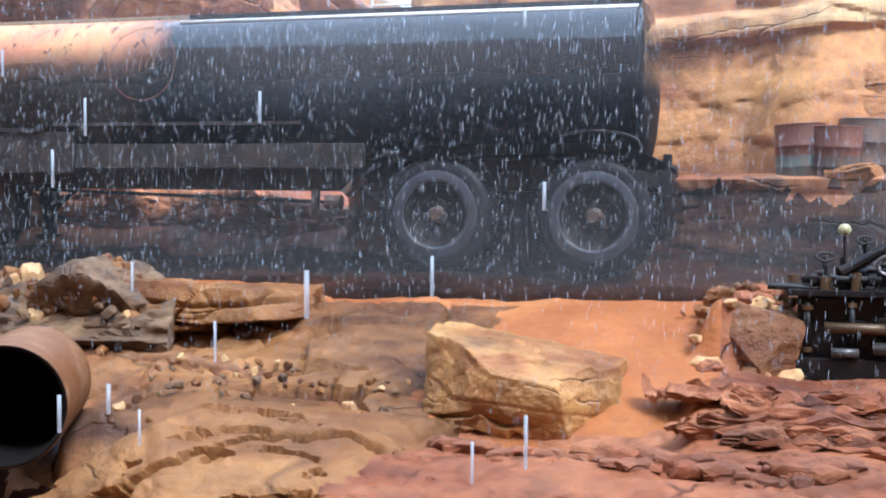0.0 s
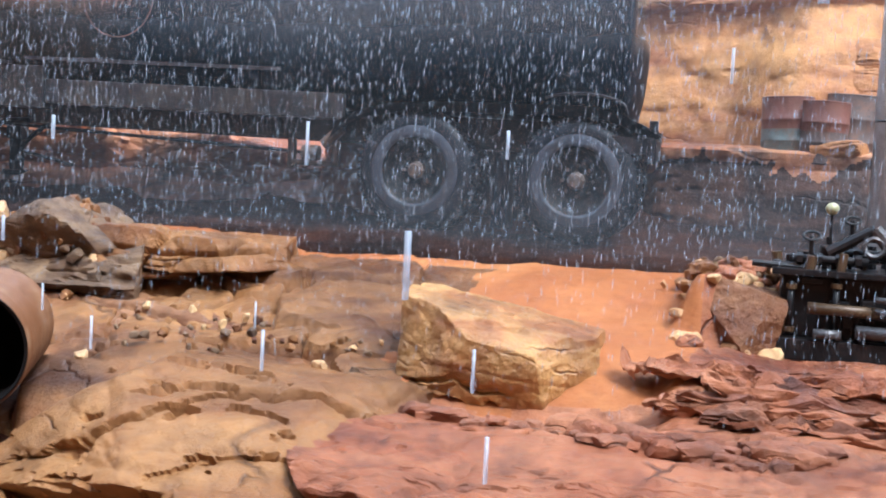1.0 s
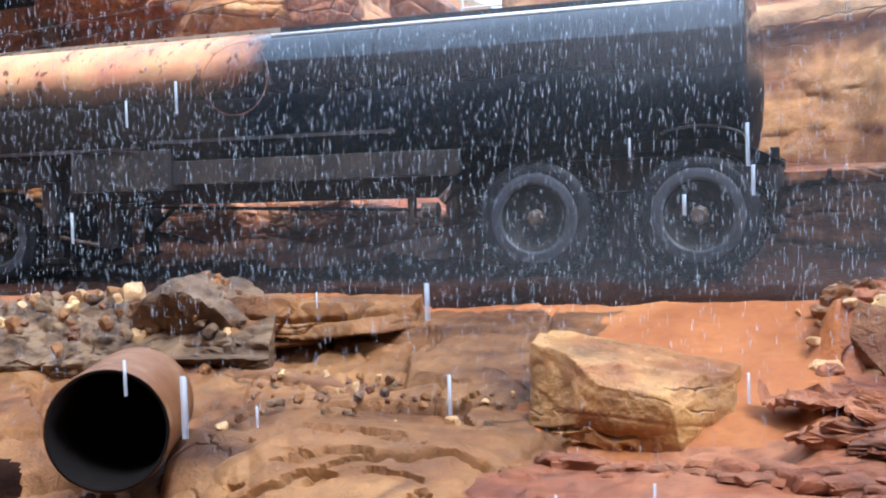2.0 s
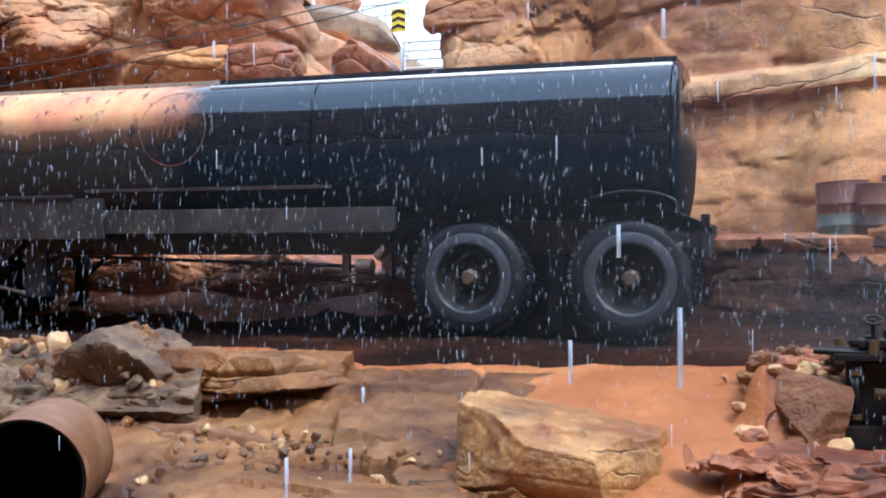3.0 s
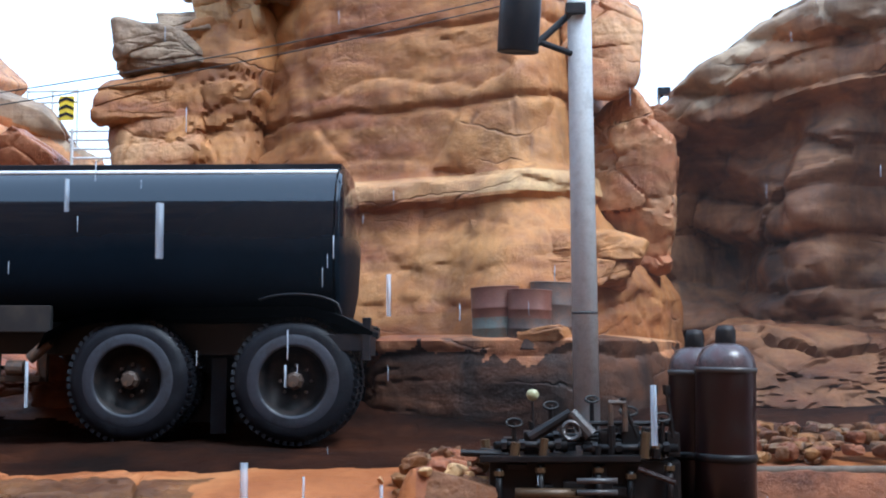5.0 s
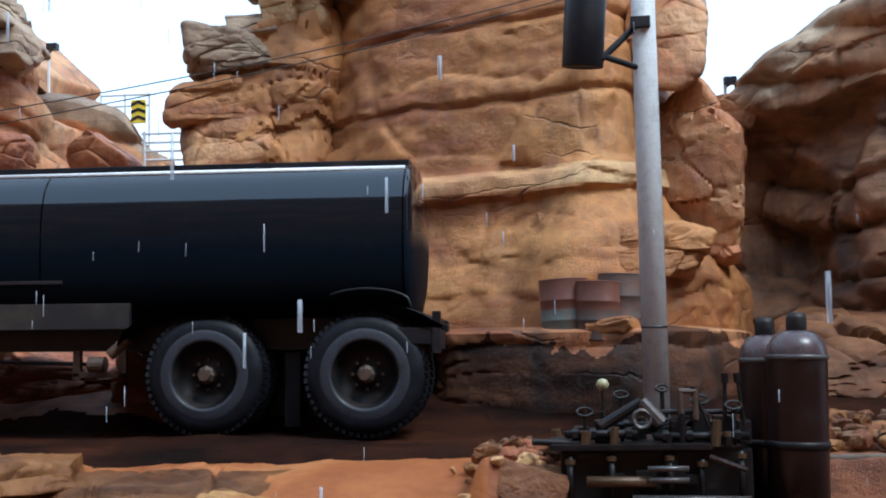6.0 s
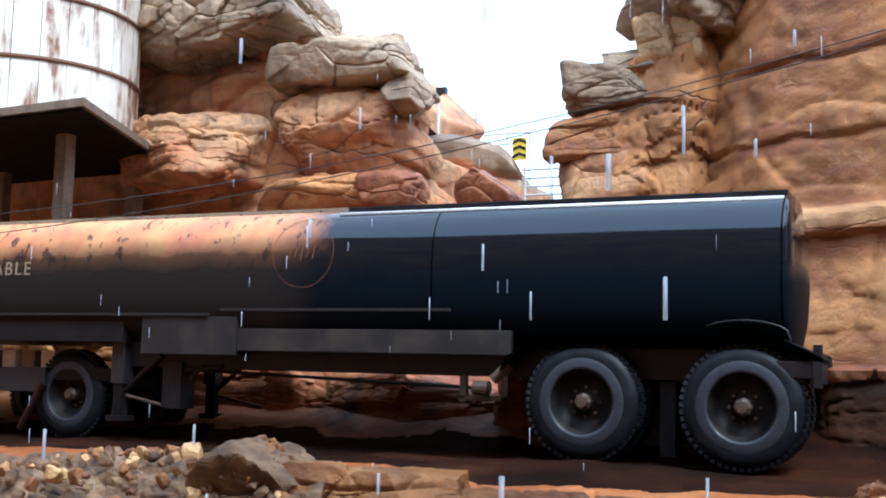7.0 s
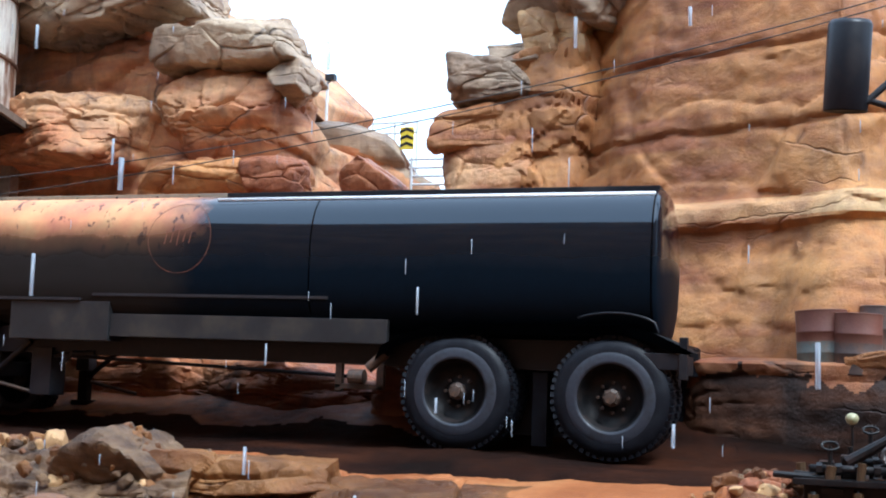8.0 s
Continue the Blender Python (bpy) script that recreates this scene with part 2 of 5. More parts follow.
M_SKIRT = plain_material("sooty_skirt_paint", (0.017, 0.017, 0.019), 0.5, 0, (0.055, 0.043, 0.03), 0.6, 2.2)
M_DUST = plain_material("dusty_tan_metal", (0.26, 0.21, 0.15), 0.6, 0, (0.12, 0.09, 0.06), 0.6, 3)
M_RED_PAINT = plain_material("dark_red_paint", (0.013, 0.0035, 0.0035), 0.32, 0, (0.012, 0.008, 0.008), 0.6, 5)
M_STEEL = plain_material("galvanised_steel", (0.62, 0.64, 0.65), 0.38, 0.0, (0.36, 0.36, 0.36), 0.5, 9)
M_MACHINE = plain_material("oily_black_iron", (0.006, 0.006, 0.007), 0.42, 0.0, (0.03, 0.014, 0.010), 0.4, 12, 0.15, 0.3)
M_PIPE = plain_material("bare_pipe_steel", (0.09, 0.088, 0.09), 0.35, 0.4, (0.06, 0.03, 0.02), 0.6, 12)
# white for the painted highlight on the tank's shoulder
M_HIGHLIGHT = plain_material("painted_highlight_white", (0.82, 0.85, 0.88), 0.25, 0.0, (0.5, 0.52, 0.55), 0.5, 2)
M_BRASS = plain_material("tarnished_brass", (0.09, 0.055, 0.028), 0.4, 0.3, (0.05, 0.03, 0.02), 0.5, 12)
M_CULVERT = plain_material("rusty_corrugated_steel", (0.17, 0.07, 0.026), 0.45, 0.1, (0.28, 0.165, 0.085), 0.5, 5, 0.3)
# near black that stands for shade inside the culvert and below the platform
M_SHADE_BLACK = plain_material("painted_shade_black", (0.006, 0.005, 0.005), 0.9, 0, (0.015, 0.01, 0.008), 0.4, 5, 0.15, 0.1)
M_WOOD = plain_material("weathered_timber", (0.20, 0.15, 0.11), 0.75, 0, (0.09, 0.06, 0.045), 0.6, 3, 0.4)
M_WHITE = plain_material("pale_dirty_paint", (0.62, 0.58, 0.5), 0.5, 0, (0.3, 0.2, 0.12), 0.5, 6)
M_YELLOW = plain_material("yellow_sign_paint", (0.75, 0.58, 0.03), 0.5, 0, (0.4, 0.3, 0.05), 0.3, 6)
M_LETTER = plain_material("faded_cream_lettering", (0.30, 0.24, 0.17), 0.5, 0, (0.2, 0.13, 0.08), 0.6, 14)
M_CABLE = plain_material("black_cable", (0.02, 0.02, 0.02), 0.6)
M_BULB = plain_material("pale_globe_glass", (0.38, 0.36, 0.2), 0.3)
M_DRUM_RED = plain_material("faded_red_drum_paint", (0.17, 0.065, 0.045), 0.5, 0, (0.16, 0.07, 0.04), 0.6, 6)
M_DRUM_GREY = plain_material("grey_green_drum_paint", (0.13, 0.155, 0.145), 0.5, 0, (0.2, 0.1, 0.05), 0.6, 6)
M_DRUM_DARK = plain_material("dark_rusted_drum_steel", (0.10, 0.07, 0.06), 0.55, 0, (0.2, 0.09, 0.05), 0.6, 6)


def tank_material():
    """Gloss black paint, burnt off to faded orange and soot towards the front."""
    m, n, l, bsdf = nodes_of("burnt_tank_paint")
    pos = n.new("ShaderNodeTexCoord").outputs["Object"]
    sep = n.new("ShaderNodeSeparateXYZ")
    l.new(pos, sep.inputs[0])
    edge = add_noise(n, l, pos, 1.6, 6, 0.62)
    fine = add_noise(n, l, pos, 14, 6, 0.65)
    x = calc(n, l, "ADD", sep.outputs[0], calc(n, l, "MULTIPLY", calc(n, l, "SUBTRACT", edge, 0.5), 1.6))
    faded = ramp(n, l, calc(n, l, "MULTIPLY", calc(n, l, "ADD", x, 5.2), 0.4), [(0.50, (1, 1, 1)), (0.78, (0, 0, 0))])
    z = calc(n, l, "ADD", sep.outputs[2], calc(n, l, "MULTIPLY", calc(n, l, "SUBTRACT", edge, 0.5), 0.25))
    upper = ramp(n, l, calc(n, l, "SUBTRACT", z, 1.4), [(0.36, (0, 0, 0)), (0.52, (0.12, 0.10, 0.08)), (0.74, (1, 1, 1))])
    old = ramp(n, l, add_noise(n, l, pos, 2.3, 6, 0.6), [(0.3, (0.52, 0.19, 0.11)), (0.5, (0.64, 0.29, 0.13)), (0.7, (0.62, 0.38, 0.17))])
    old = mix(n, l, ramp(n, l, add_noise(n, l, pos, 9, 3, 0.5, (1, 1, 0.6)), [(0.60, (0, 0, 0)), (0.65, (0.85, 0.85, 0.85))]), old, (0.08, 0.032, 0.028))
    soot = mix(n, l, upper, (0.02, 0.017, 0.016), old)
    black = mix(n, l, 0.5, (0.003, 0.006, 0.011), ramp(n, l, fine, [(0.3, (0.7, 0.7, 0.7)), (0.7, (1.3, 1.3, 1.3))]), "MULTIPLY")
    l.new(mix(n, l, faded, black, soot), bsdf.inputs["Base Color"])
    # lower side loses gloss by height, so its ground reflection stays painted dark
    dull_low = ramp(n, l, calc(n, l, "SUBTRACT", z, 1.0), [(0.62, (0.42, 0.42, 0.42)), (0.86, (0, 0, 0))])
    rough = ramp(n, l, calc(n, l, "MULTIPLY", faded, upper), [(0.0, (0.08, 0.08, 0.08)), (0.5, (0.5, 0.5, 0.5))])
    l.new(calc(n, l, "ADD", rough, dull_low), bsdf.inputs["Roughness"])
    l.new(calc(n, l, "SUBTRACT", 0.5, dull_low, True), bsdf.inputs["Specular IOR Level"])
    bsdf.inputs["Specular Tint"].default_value = (0.72, 0.86, 1.0, 1)
    bsdf.inputs["IOR"].default_value = 1.45
    coat_mask = calc(n, l, "SUBTRACT", calc(n, l, "SUBTRACT", 1.0, faded), calc(n, l, "MULTIPLY", dull_low, 2.4), True)
    l.new(calc(n, l, "MULTIPLY", coat_mask, 0.65), bsdf.inputs["Coat Weight"])
    bsdf.inputs["Coat Roughness"].default_value = 0.06
    dents = add_noise(n, l, pos, 1.1, 3, 0.5, (0.6, 1, 1))
    relief(n, l, bsdf, dents, 0.10, 0.05)
    return m


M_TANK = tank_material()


def ground_material():
    m, n, l, bsdf = nodes_of("red_mud_and_rock")
    pos = n.new("ShaderNodeNewGeometry").outputs["Position"]
    a = add_noise(n, l, pos, 0.9, 5, 0.6)
    col = ramp(n, l, a, [(0.34, (0.25, 0.082, 0.026)), (0.52, (0.32, 0.115, 0.036)), (0.7, (0.38, 0.165, 0.058))])
    g = add_noise(n, l, pos, 14, 8, 0.65, (1, 1, 2))
    col = mix(n, l, 0.5, col, ramp(n, l, g, [(0.25, (0.5, 0.45, 0.42)), (0.55, (1, 1, 1)), (0.8, (1.2, 1.2, 1.15))]), "MULTIPLY")
    l.new(col, bsdf.inputs["Base Color"])
    l.new(ramp(n, l, a, [(0.35, (0.45, 0.45, 0.45)), (0.65, (0.7, 0.7, 0.7))]), bsdf.inputs["Roughness"])
    bsdf.inputs["Specular IOR Level"].default_value = 0.2
    f = add_noise(n, l, pos, 45, 8, 0.7)
    relief(n, l, bsdf, calc(n, l, "ADD", g, f), 0.35, 0.02)
    return m


M_GROUND = ground_material()
m, n, l, bsdf = nodes_of("rain_water")
M_RAIN = m
bsdf.inputs["Base Color"].default_value = (0.72, 0.83, 0.97, 1)
bsdf.inputs["Roughness"].default_value = 0.25
bsdf.inputs["Alpha"].default_value = 0.30


M_VEIL = M_RAIN.copy()
M_VEIL.name = "fine_rain_water"
M_VEIL.node_tree.nodes["Principled BSDF"].inputs["Alpha"].default_value = 0.07
M_DRIP = M_RAIN.copy()
M_DRIP.name = "drip_water"
M_DRIP.node_tree.nodes["Principled BSDF"].inputs["Alpha"].default_value = 0.38


# ---- building helpers ----
def mesh_object(name, bm, material, parent=None, label="", smooth=True):
    me = bpy.data.meshes.new(name)
    bm.to_mesh(me)
    bm.free()
    for mat in material if isinstance(material, (list, tuple)) else (material,):
        me.materials.append(mat)
    if smooth:
        me.polygons.foreach_set("use_smooth", [True] * len(me.polygons))
    ob = new(name, me)
    if parent:
        ob.parent = parent
    if label:
        tagged(ob, label)
    return ob


def part(name, bm, material, parent, label="", smooth=False):
    return mesh_object(name, bm, material, parent, label, smooth)


def array_mesh(name, verts, faces, material, smooth=True, indices=None, crisp=0):
    me = bpy.data.meshes.new(name)
    me.from_pydata(verts.tolist() if hasattr(verts, "tolist") else verts, [], faces.tolist() if hasattr(faces, "tolist") else faces)
    for mat in material if isinstance(material, (list, tuple)) else (material,):
        me.materials.append(mat)
    if smooth:
        me.polygons.foreach_set("use_smooth", [True] * len(me.polygons))
    if indices is not None:
        me.polygons.foreach_set("material_index", indices)
    me.update()
    if crisp:
        me.set_sharp_from_angle(angle=radians(crisp))
    return new(name, me)


def thing(name, label, category, m=None, group=""):
    ob = new(name)
    if m is not None:
        ob.matrix_world = m
    return tagged(ob, label, category, group)


def add_box(bm, x0, x1, y0, y1, z0, z1, bevel=0.008):
    ret = bmesh.ops.create_cube(bm, size=1, matrix=Matrix.Translation(((x0 + x1) / 2, (y0 + y1) / 2, (z0 + z1) / 2)) @ Matrix.Diagonal((x1 - x0, y1 - y0, z1 - z0, 1)))
    if bevel:
        es = list({e for v in ret["verts"] for e in v.link_edges})
        bmesh.ops.bevel(bm, geom=es, offset=bevel, segments=2, affect="EDGES", profile=0.7)
    return bm


def box(*a, **k):
    return add_box(bmesh.new(), *a, **k)


def add_tube(bm, a, b, r, r2=None, seg=14, caps=True):
    a, b = Vector(a), Vector(b)
    d = b - a
    m = Matrix.Translation((a + b) / 2) @ d.to_track_quat("Z", "Y").to_matrix().to_4x4()
    bmesh.ops.create_cone(bm, cap_ends=caps, segments=seg, radius1=r, radius2=r if r2 is None else r2, depth=d.length, matrix=m)
    return bm


def sweep(pts, r, seg=8, closed=False):
    """One bent rod along the points."""
    bm = bmesh.new()
    pts = [Vector(p) for p in pts]
    rings = []
    for k, p in enumerate(pts):
        d = (pts[(k + 1) % len(pts)] - pts[k - 1]) if closed or 0 < k < len(pts) - 1 else (pts[1] - pts[0] if k == 0 else pts[-1] - pts[-2])
        q = d.to_track_quat("Z", "Y").to_matrix()
        rings.append([bm.verts.new(p + q @ Vector((r * math.cos(a), r * math.sin(a), 0))) for a in np.linspace(0, 2 * math.pi, seg, endpoint=False)])
    for a, b in zip(rings, rings[1:] + (rings[:1] if closed else [])):
        for k in range(seg):
            bm.faces.new((a[k], a[(k + 1) % seg], b[(k + 1) % seg], b[k]))
    if not closed:
        bm.faces.new(rings[0][::-1]), bm.faces.new(rings[-1])
    bmesh.ops.recalc_face_normals(bm, faces=bm.faces)
    return bm


def tube(*a, **k):
    return add_tube(bmesh.new(), *a, **k)


def lathe(profile, seg=40, axis="Z", m=None):
    """A turned body: profile rows of radius, height."""
    bm = bmesh.new()
    rings = []
    for r, h in profile:
        ring = []
        for k in range(seg):
            a = 2 * math.pi * k / seg
            co = Vector((r * math.cos(a), r * math.sin(a), h))
            if axis == "Y":
                co = Vector((co.x, co.z, co.y))
            ring.append(bm.verts.new(m @ co if m else co))
        rings.append(ring)
    for a, b in zip(rings, rings[1:]):
        for k in range(seg):
            bm.faces.new((a[k], a[(k + 1) % seg], b[(k + 1) % seg], b[k]))
    bmesh.ops.recalc_face_normals(bm, faces=bm.faces)
    return bm


def grid_faces(nu, nv):
    i = np.arange((nu - 1) * (nv - 1))
    a = (i // (nv - 1)) * nv + i % (nv - 1)
    return np.stack([a, a + nv, a + nv + 1, a + 1], -1)


def bump2(x, y, cx, cy, rx, ry, p=2.0):
    return np.exp(-(np.abs((x - cx) / rx) ** p + np.abs((y - cy) / ry) ** p))


# ---- ground ----
def ground_height(x, y):
    h = np.interp(y, [-400, 3.0, 3.9, 4.95, 5.12, 5.5, 6.2, 7.0, 7.8, 8.7, 9.3, 11.2, 12.3, 13.6, 15, 400],
                  [-1.15, -1.15, -1.35, -1.40, -0.76, -0.70, -0.64, -0.50, -0.30, -0.10, -0.03, 0.0, 0.35, 0.9, 1.1, 1.1])
    right = smoothstep(1.80, 1.98, x)
    # stony bank beside the mud channel; the step lies further back behind the machine
    back = np.interp(x, [2.0, 2.25, 2.45, 12], [7.45, 7.6, 8.42, 8.42])
    low = np.interp(y, [5.2, 6.1, 6.35, 6.55, 7.0, 9], [-0.70, -0.64, -0.56, -0.46, -0.43, -0.42])
    bank = low + (0.0 - low) * smoothstep(0, 0.14, y - back) - 0.10 * smoothstep(3.2, 4.0, x) * smoothstep(0, 0.14, y - back)
    h = np.where((y > 5.4) & (y < 9.3), h + right * smoothstep(5.4, 6.0, y) * smoothstep(9.3, 8.9, y) * (bank - h), h)
    far_right = smoothstep(3.4, 4.6, x) * smoothstep(10.0, 12, y)
    h = h - far_right * np.maximum(h - 0.15, 0) * 0.9
    h = h - 0.10 * smoothstep(-0.2, -1.8, x) * smoothstep(6.9, 6.0, y)
    h = h - 0.30 * smoothstep(-0.75, -1.25, x) * smoothstep(6.3, 5.6, y) * smoothstep(4.4, 5.0, y)
    h = h - 0.24 * bump2(x, y, 0.95, 6.34, 0.8, 0.30)
    lump = fbm(np.stack([x * 1.1, y * 1.1, x * 0], -1), 4, 3)
    near = np.exp(-((x / 14) ** 4)) * smoothstep(2.5, 4.6, y) * smoothstep(20, 14, y)
    return h + near * 0.045 * lump


def ground():
    xs = np.concatenate([-np.geomspace(420, 6.6, 40), np.concatenate([np.arange(-6.5, -3.2, 0.06), np.arange(-3.2, 4.6, 0.024), np.arange(4.6, 6.55, 0.06)]), np.geomspace(6.6, 420, 40)])
    ys = np.concatenate([-np.geomspace(420, 1.0, 24), np.arange(0.5, 4.0, 0.25), np.arange(4.0, 9.6, 0.026), np.arange(9.6, 15, 0.05), np.geomspace(15.1, 420, 36)])
    gx, gy = np.meshgrid(xs, ys, indexing="ij")
    x, y = gx.ravel(), gy.ravel()
    z = ground_height(x, y)
    p = np.stack([x, y, np.zeros_like(x)], -1)
    near = np.exp(-((x / 12) ** 4)) * smoothstep(3.9, 4.7, y) * smoothstep(10.5, 9.0, y)
    channel = smoothstep(0.0, 0.5, x) * smoothstep(2.0, 1.75, x) * smoothstep(6.0, 6.6, y)
    shelf = smoothstep(8.6, 9.0, y)
    left = smoothstep(0.6, -0.1, x)
    val, edge, off = cells(p / np.array([0.75, 0.42, 1.0]) + 0.25 * np.stack([fbm(p * 1.3, 3, 5), fbm(p * 1.3, 3, 6), 0 * x], -1), 11)
    slope = np.stack([(val * 7.13) % 1, (val * 13.7) % 1], -1) - 0.5
    plates = 0.10 * (val - 0.5) + 0.13 * (off[:, :2] * slope).sum(1) - 0.08 * np.exp(-(edge / 0.035) ** 2)
    layers = np.abs(fbm(p * np.array([1.2, 5.5, 1]) + 3, 5, 21))
    band = np.exp(-((y - 6.0 - 0.12 * np.sin(x * 2.3)) / 0.22) ** 2)
    crust = 0.03 * np.maximum(0, fbm(p * np.array([2.6, 8.0, 1]), 5, 31)) * (0.3 + 1.2 * band) - 0.05 * np.exp(-(layers / 0.05) ** 2)
    calm = (1 - 0.95 * channel) * (1 - 0.93 * shelf)
    z = z + near * calm * (left * plates + (1 - left) * crust + 0.016 * fbm(p * 9, 4, 41))
    faces = grid_faces(len(xs), len(ys))
    fx, fy = x[faces].mean(1), y[faces].mean(1)
    wob = 0.25 * fbm(np.stack([fx * 2, fy * 2, 0 * fx], -1), 3, 77)
    zone = np.zeros(len(faces), int)
    zone[(fx + wob < 0.35) & (fy + 0.6 * wob < 8.5) & (fy > 4.6)] = 1
    zone[(fx + wob >= 0.35) & (fy + wob < 6.5) & (fy > 4.6)] = 2
    zone[(fx + 0.3 * wob >= 1.95) & (fy >= 6.3) & (fy < 8.9)] = 2
    # zone 4 paints shade by the culvert, under the lip and under the trailer
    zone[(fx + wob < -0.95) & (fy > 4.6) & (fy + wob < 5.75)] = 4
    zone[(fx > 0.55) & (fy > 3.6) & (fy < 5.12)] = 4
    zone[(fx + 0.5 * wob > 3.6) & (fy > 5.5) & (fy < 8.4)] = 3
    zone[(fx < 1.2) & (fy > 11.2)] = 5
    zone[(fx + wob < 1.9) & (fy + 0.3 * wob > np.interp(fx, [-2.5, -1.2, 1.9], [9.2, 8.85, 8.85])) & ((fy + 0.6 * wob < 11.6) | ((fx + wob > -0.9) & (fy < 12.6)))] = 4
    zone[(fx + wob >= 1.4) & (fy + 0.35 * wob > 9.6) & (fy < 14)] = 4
    ob = array_mesh("ground", np.stack([x, y, z], -1), faces, [M_GROUND, M_TAN, M_RED, M_SHELF, M_MUD_SHADE, M_BANK], True, zone, 42)
    return tagged(ob, "wet orange mud and eroded red rock ground sloping down from the shelf", "ground", kind="structure")


ground()


# ---- cliffs ----
def cliff(name, label, path, z0, top, seed, material, block=(1.5, 1.5, 0.8), relief_scale=1.0, lean=0.10, step=0.055, shape=None, pick=None, back=5.0, beds=None):
    """A rock wall along a plan line, with a broken top that runs back. top: rows of distance and height."""
    pts = np.array(path, float)
    seg = np.sqrt((np.diff(pts, axis=0) ** 2).sum(1))
    dist = np.concatenate([[0], np.cumsum(seg)])
    nu = int(dist[-1] / step) + 2
    u = np.linspace(0, dist[-1], nu)
    cx, cy = np.interp(u, dist, pts[:, 0]), np.interp(u, dist, pts[:, 1])
    k = max(3, int(0.5 / step)) | 1
    pad = lambda a: np.convolve(np.pad(a, k // 2, mode="reflect", reflect_type="odd"), np.ones(k) / k, "valid")
    cx, cy = pad(cx), pad(cy)
    tx, ty = np.gradient(cx), np.gradient(cy)
    ln = np.hypot(tx, ty)
    nx, ny = ty / ln, -tx / ln
    ztop = np.interp(u, [a for a, b in top], [b for a, b in top])
    nv = int((ztop.max() - z0) / step) + 2
    v = np.linspace(0, 1, nv)
    U, V = np.meshgrid(u, v, indexing="ij")
    Z = z0 + (ztop[:, None] - z0) * V
    X, Y = np.repeat(cx[:, None], nv, 1), np.repeat(cy[:, None], nv, 1)
    NX, NY = np.repeat(nx[:, None], nv, 1), np.repeat(ny[:, None], nv, 1)
    p = np.stack([X.ravel(), Y.ravel(), Z.ravel()], -1)
    rough = sculpted(p, seed, *beds) if beds else strata_relief(p, block, seed) * relief_scale
    d = rough.reshape(U.shape) - lean * (Z - z0)
    if shape:
        d = d + shape(U, Z, p).reshape(U.shape)
    e = np.pad(d, 1, mode="edge")
    d = (4 * d + e[:-2, 1:-1] + e[2:, 1:-1] + e[1:-1, :-2] + e[1:-1, 2:]) / 8
    d = d - 0.35 * smoothstep(0.94, 1.0, V) ** 2
    X, Y = X + NX * d, Y + NY * d
    rows = 7
    bx, by, bz = [X], [Y], [Z]
    for r in range(1, rows):
        q = r / (rows - 1)
        bx.append((X[:, -1] - nx * back * q)[:, None])
        by.append((Y[:, -1] - ny * back * q)[:, None])
        bz.append((Z[:, -1] + 0.12 * np.sin(u * 2 + r * 1.7) * q - 0.25 * q)[:, None])
    X, Y, Z = np.concatenate(bx, 1), np.concatenate(by, 1), np.concatenate(bz, 1)
    faces = grid_faces(nu, nv + rows - 1)
    ind = None
    if pick:
        fz, fu = Z.ravel()[faces].mean(1), np.repeat(u, nv + rows - 1)[faces].mean(1)
        ind = pick(fu, fz).astype(int)
    ob = array_mesh(name, np.stack([X.ravel(), Y.ravel(), Z.ravel()], -1), faces, material, True, ind, 33 if beds else 27)
    return tagged(ob, label, "cliff", kind="structure")


def main_shape(U, Z, p):
    wave = 0.06 * fbm(np.stack([U.ravel(), U.ravel() * 0, U.ravel() * 0], -1) * 1.2, 3, 8).reshape(U.shape)
    zz = Z - wave - 0.02 * U
    ledge = 0.11 * smoothstep(2.30, 2.36, zz) * smoothstep(2.64, 2.56, zz)
    faces = 0.3 * strata_relief(p, (2.6, 2.2, 1.3), 4).reshape(U.shape)
    foot = 0.28 * smoothstep(2.3, 0.9, zz) + 0.35 * smoothstep(3.0, 1.2, zz) * smoothstep(3.9, 4.7, U)
    upper = -0.05 * smoothstep(2.6, 2.7, zz) + 0.03 * smoothstep(3.45, 3.52, zz) - 0.05 * np.exp(-((zz - 3.44) / 0.03) ** 2) - 0.06 * np.exp(-((zz - 4.35) / 0.03) ** 2)
    q = p.copy()
    flakes = np.maximum(0, fbm(q * np.array([0.8, 0.8, 2.2]), 5, 66)).reshape(U.shape) * 0.10 * smoothstep(2.9, 1.6, zz)
    grain = 0.018 * fbm(q * 4.0, 4, 67).reshape(U.shape)
    broken = sculpted(p, 68, 0.55, 0.3).reshape(U.shape) * smoothstep(1.9, 0.9, U) * 0.8
    return faces + ledge + foot + upper + flakes + grain + broken


cliff("cliff_main", "tall orange sandstone cliff with a pale projecting ledge", [(-1.3, 14.6), (-0.5, 13.75), (0.4, 13.0), (1.5, 12.65), (2.75, 12.25), (3.35, 12.7), (3.75, 13.5), (4.2, 14.6)],
      -0.1, [(0, 6.3), (20, 7.0)], 4, [M_CLIFF, M_LEDGE], lean=0.07, step=0.036, shape=main_shape,
      pick=lambda u, z: (z > 2.36 + 0.02 * u) & (z < 2.60 + 0.02 * u) & (u > 1.6), beds=(1.7, 0.035))


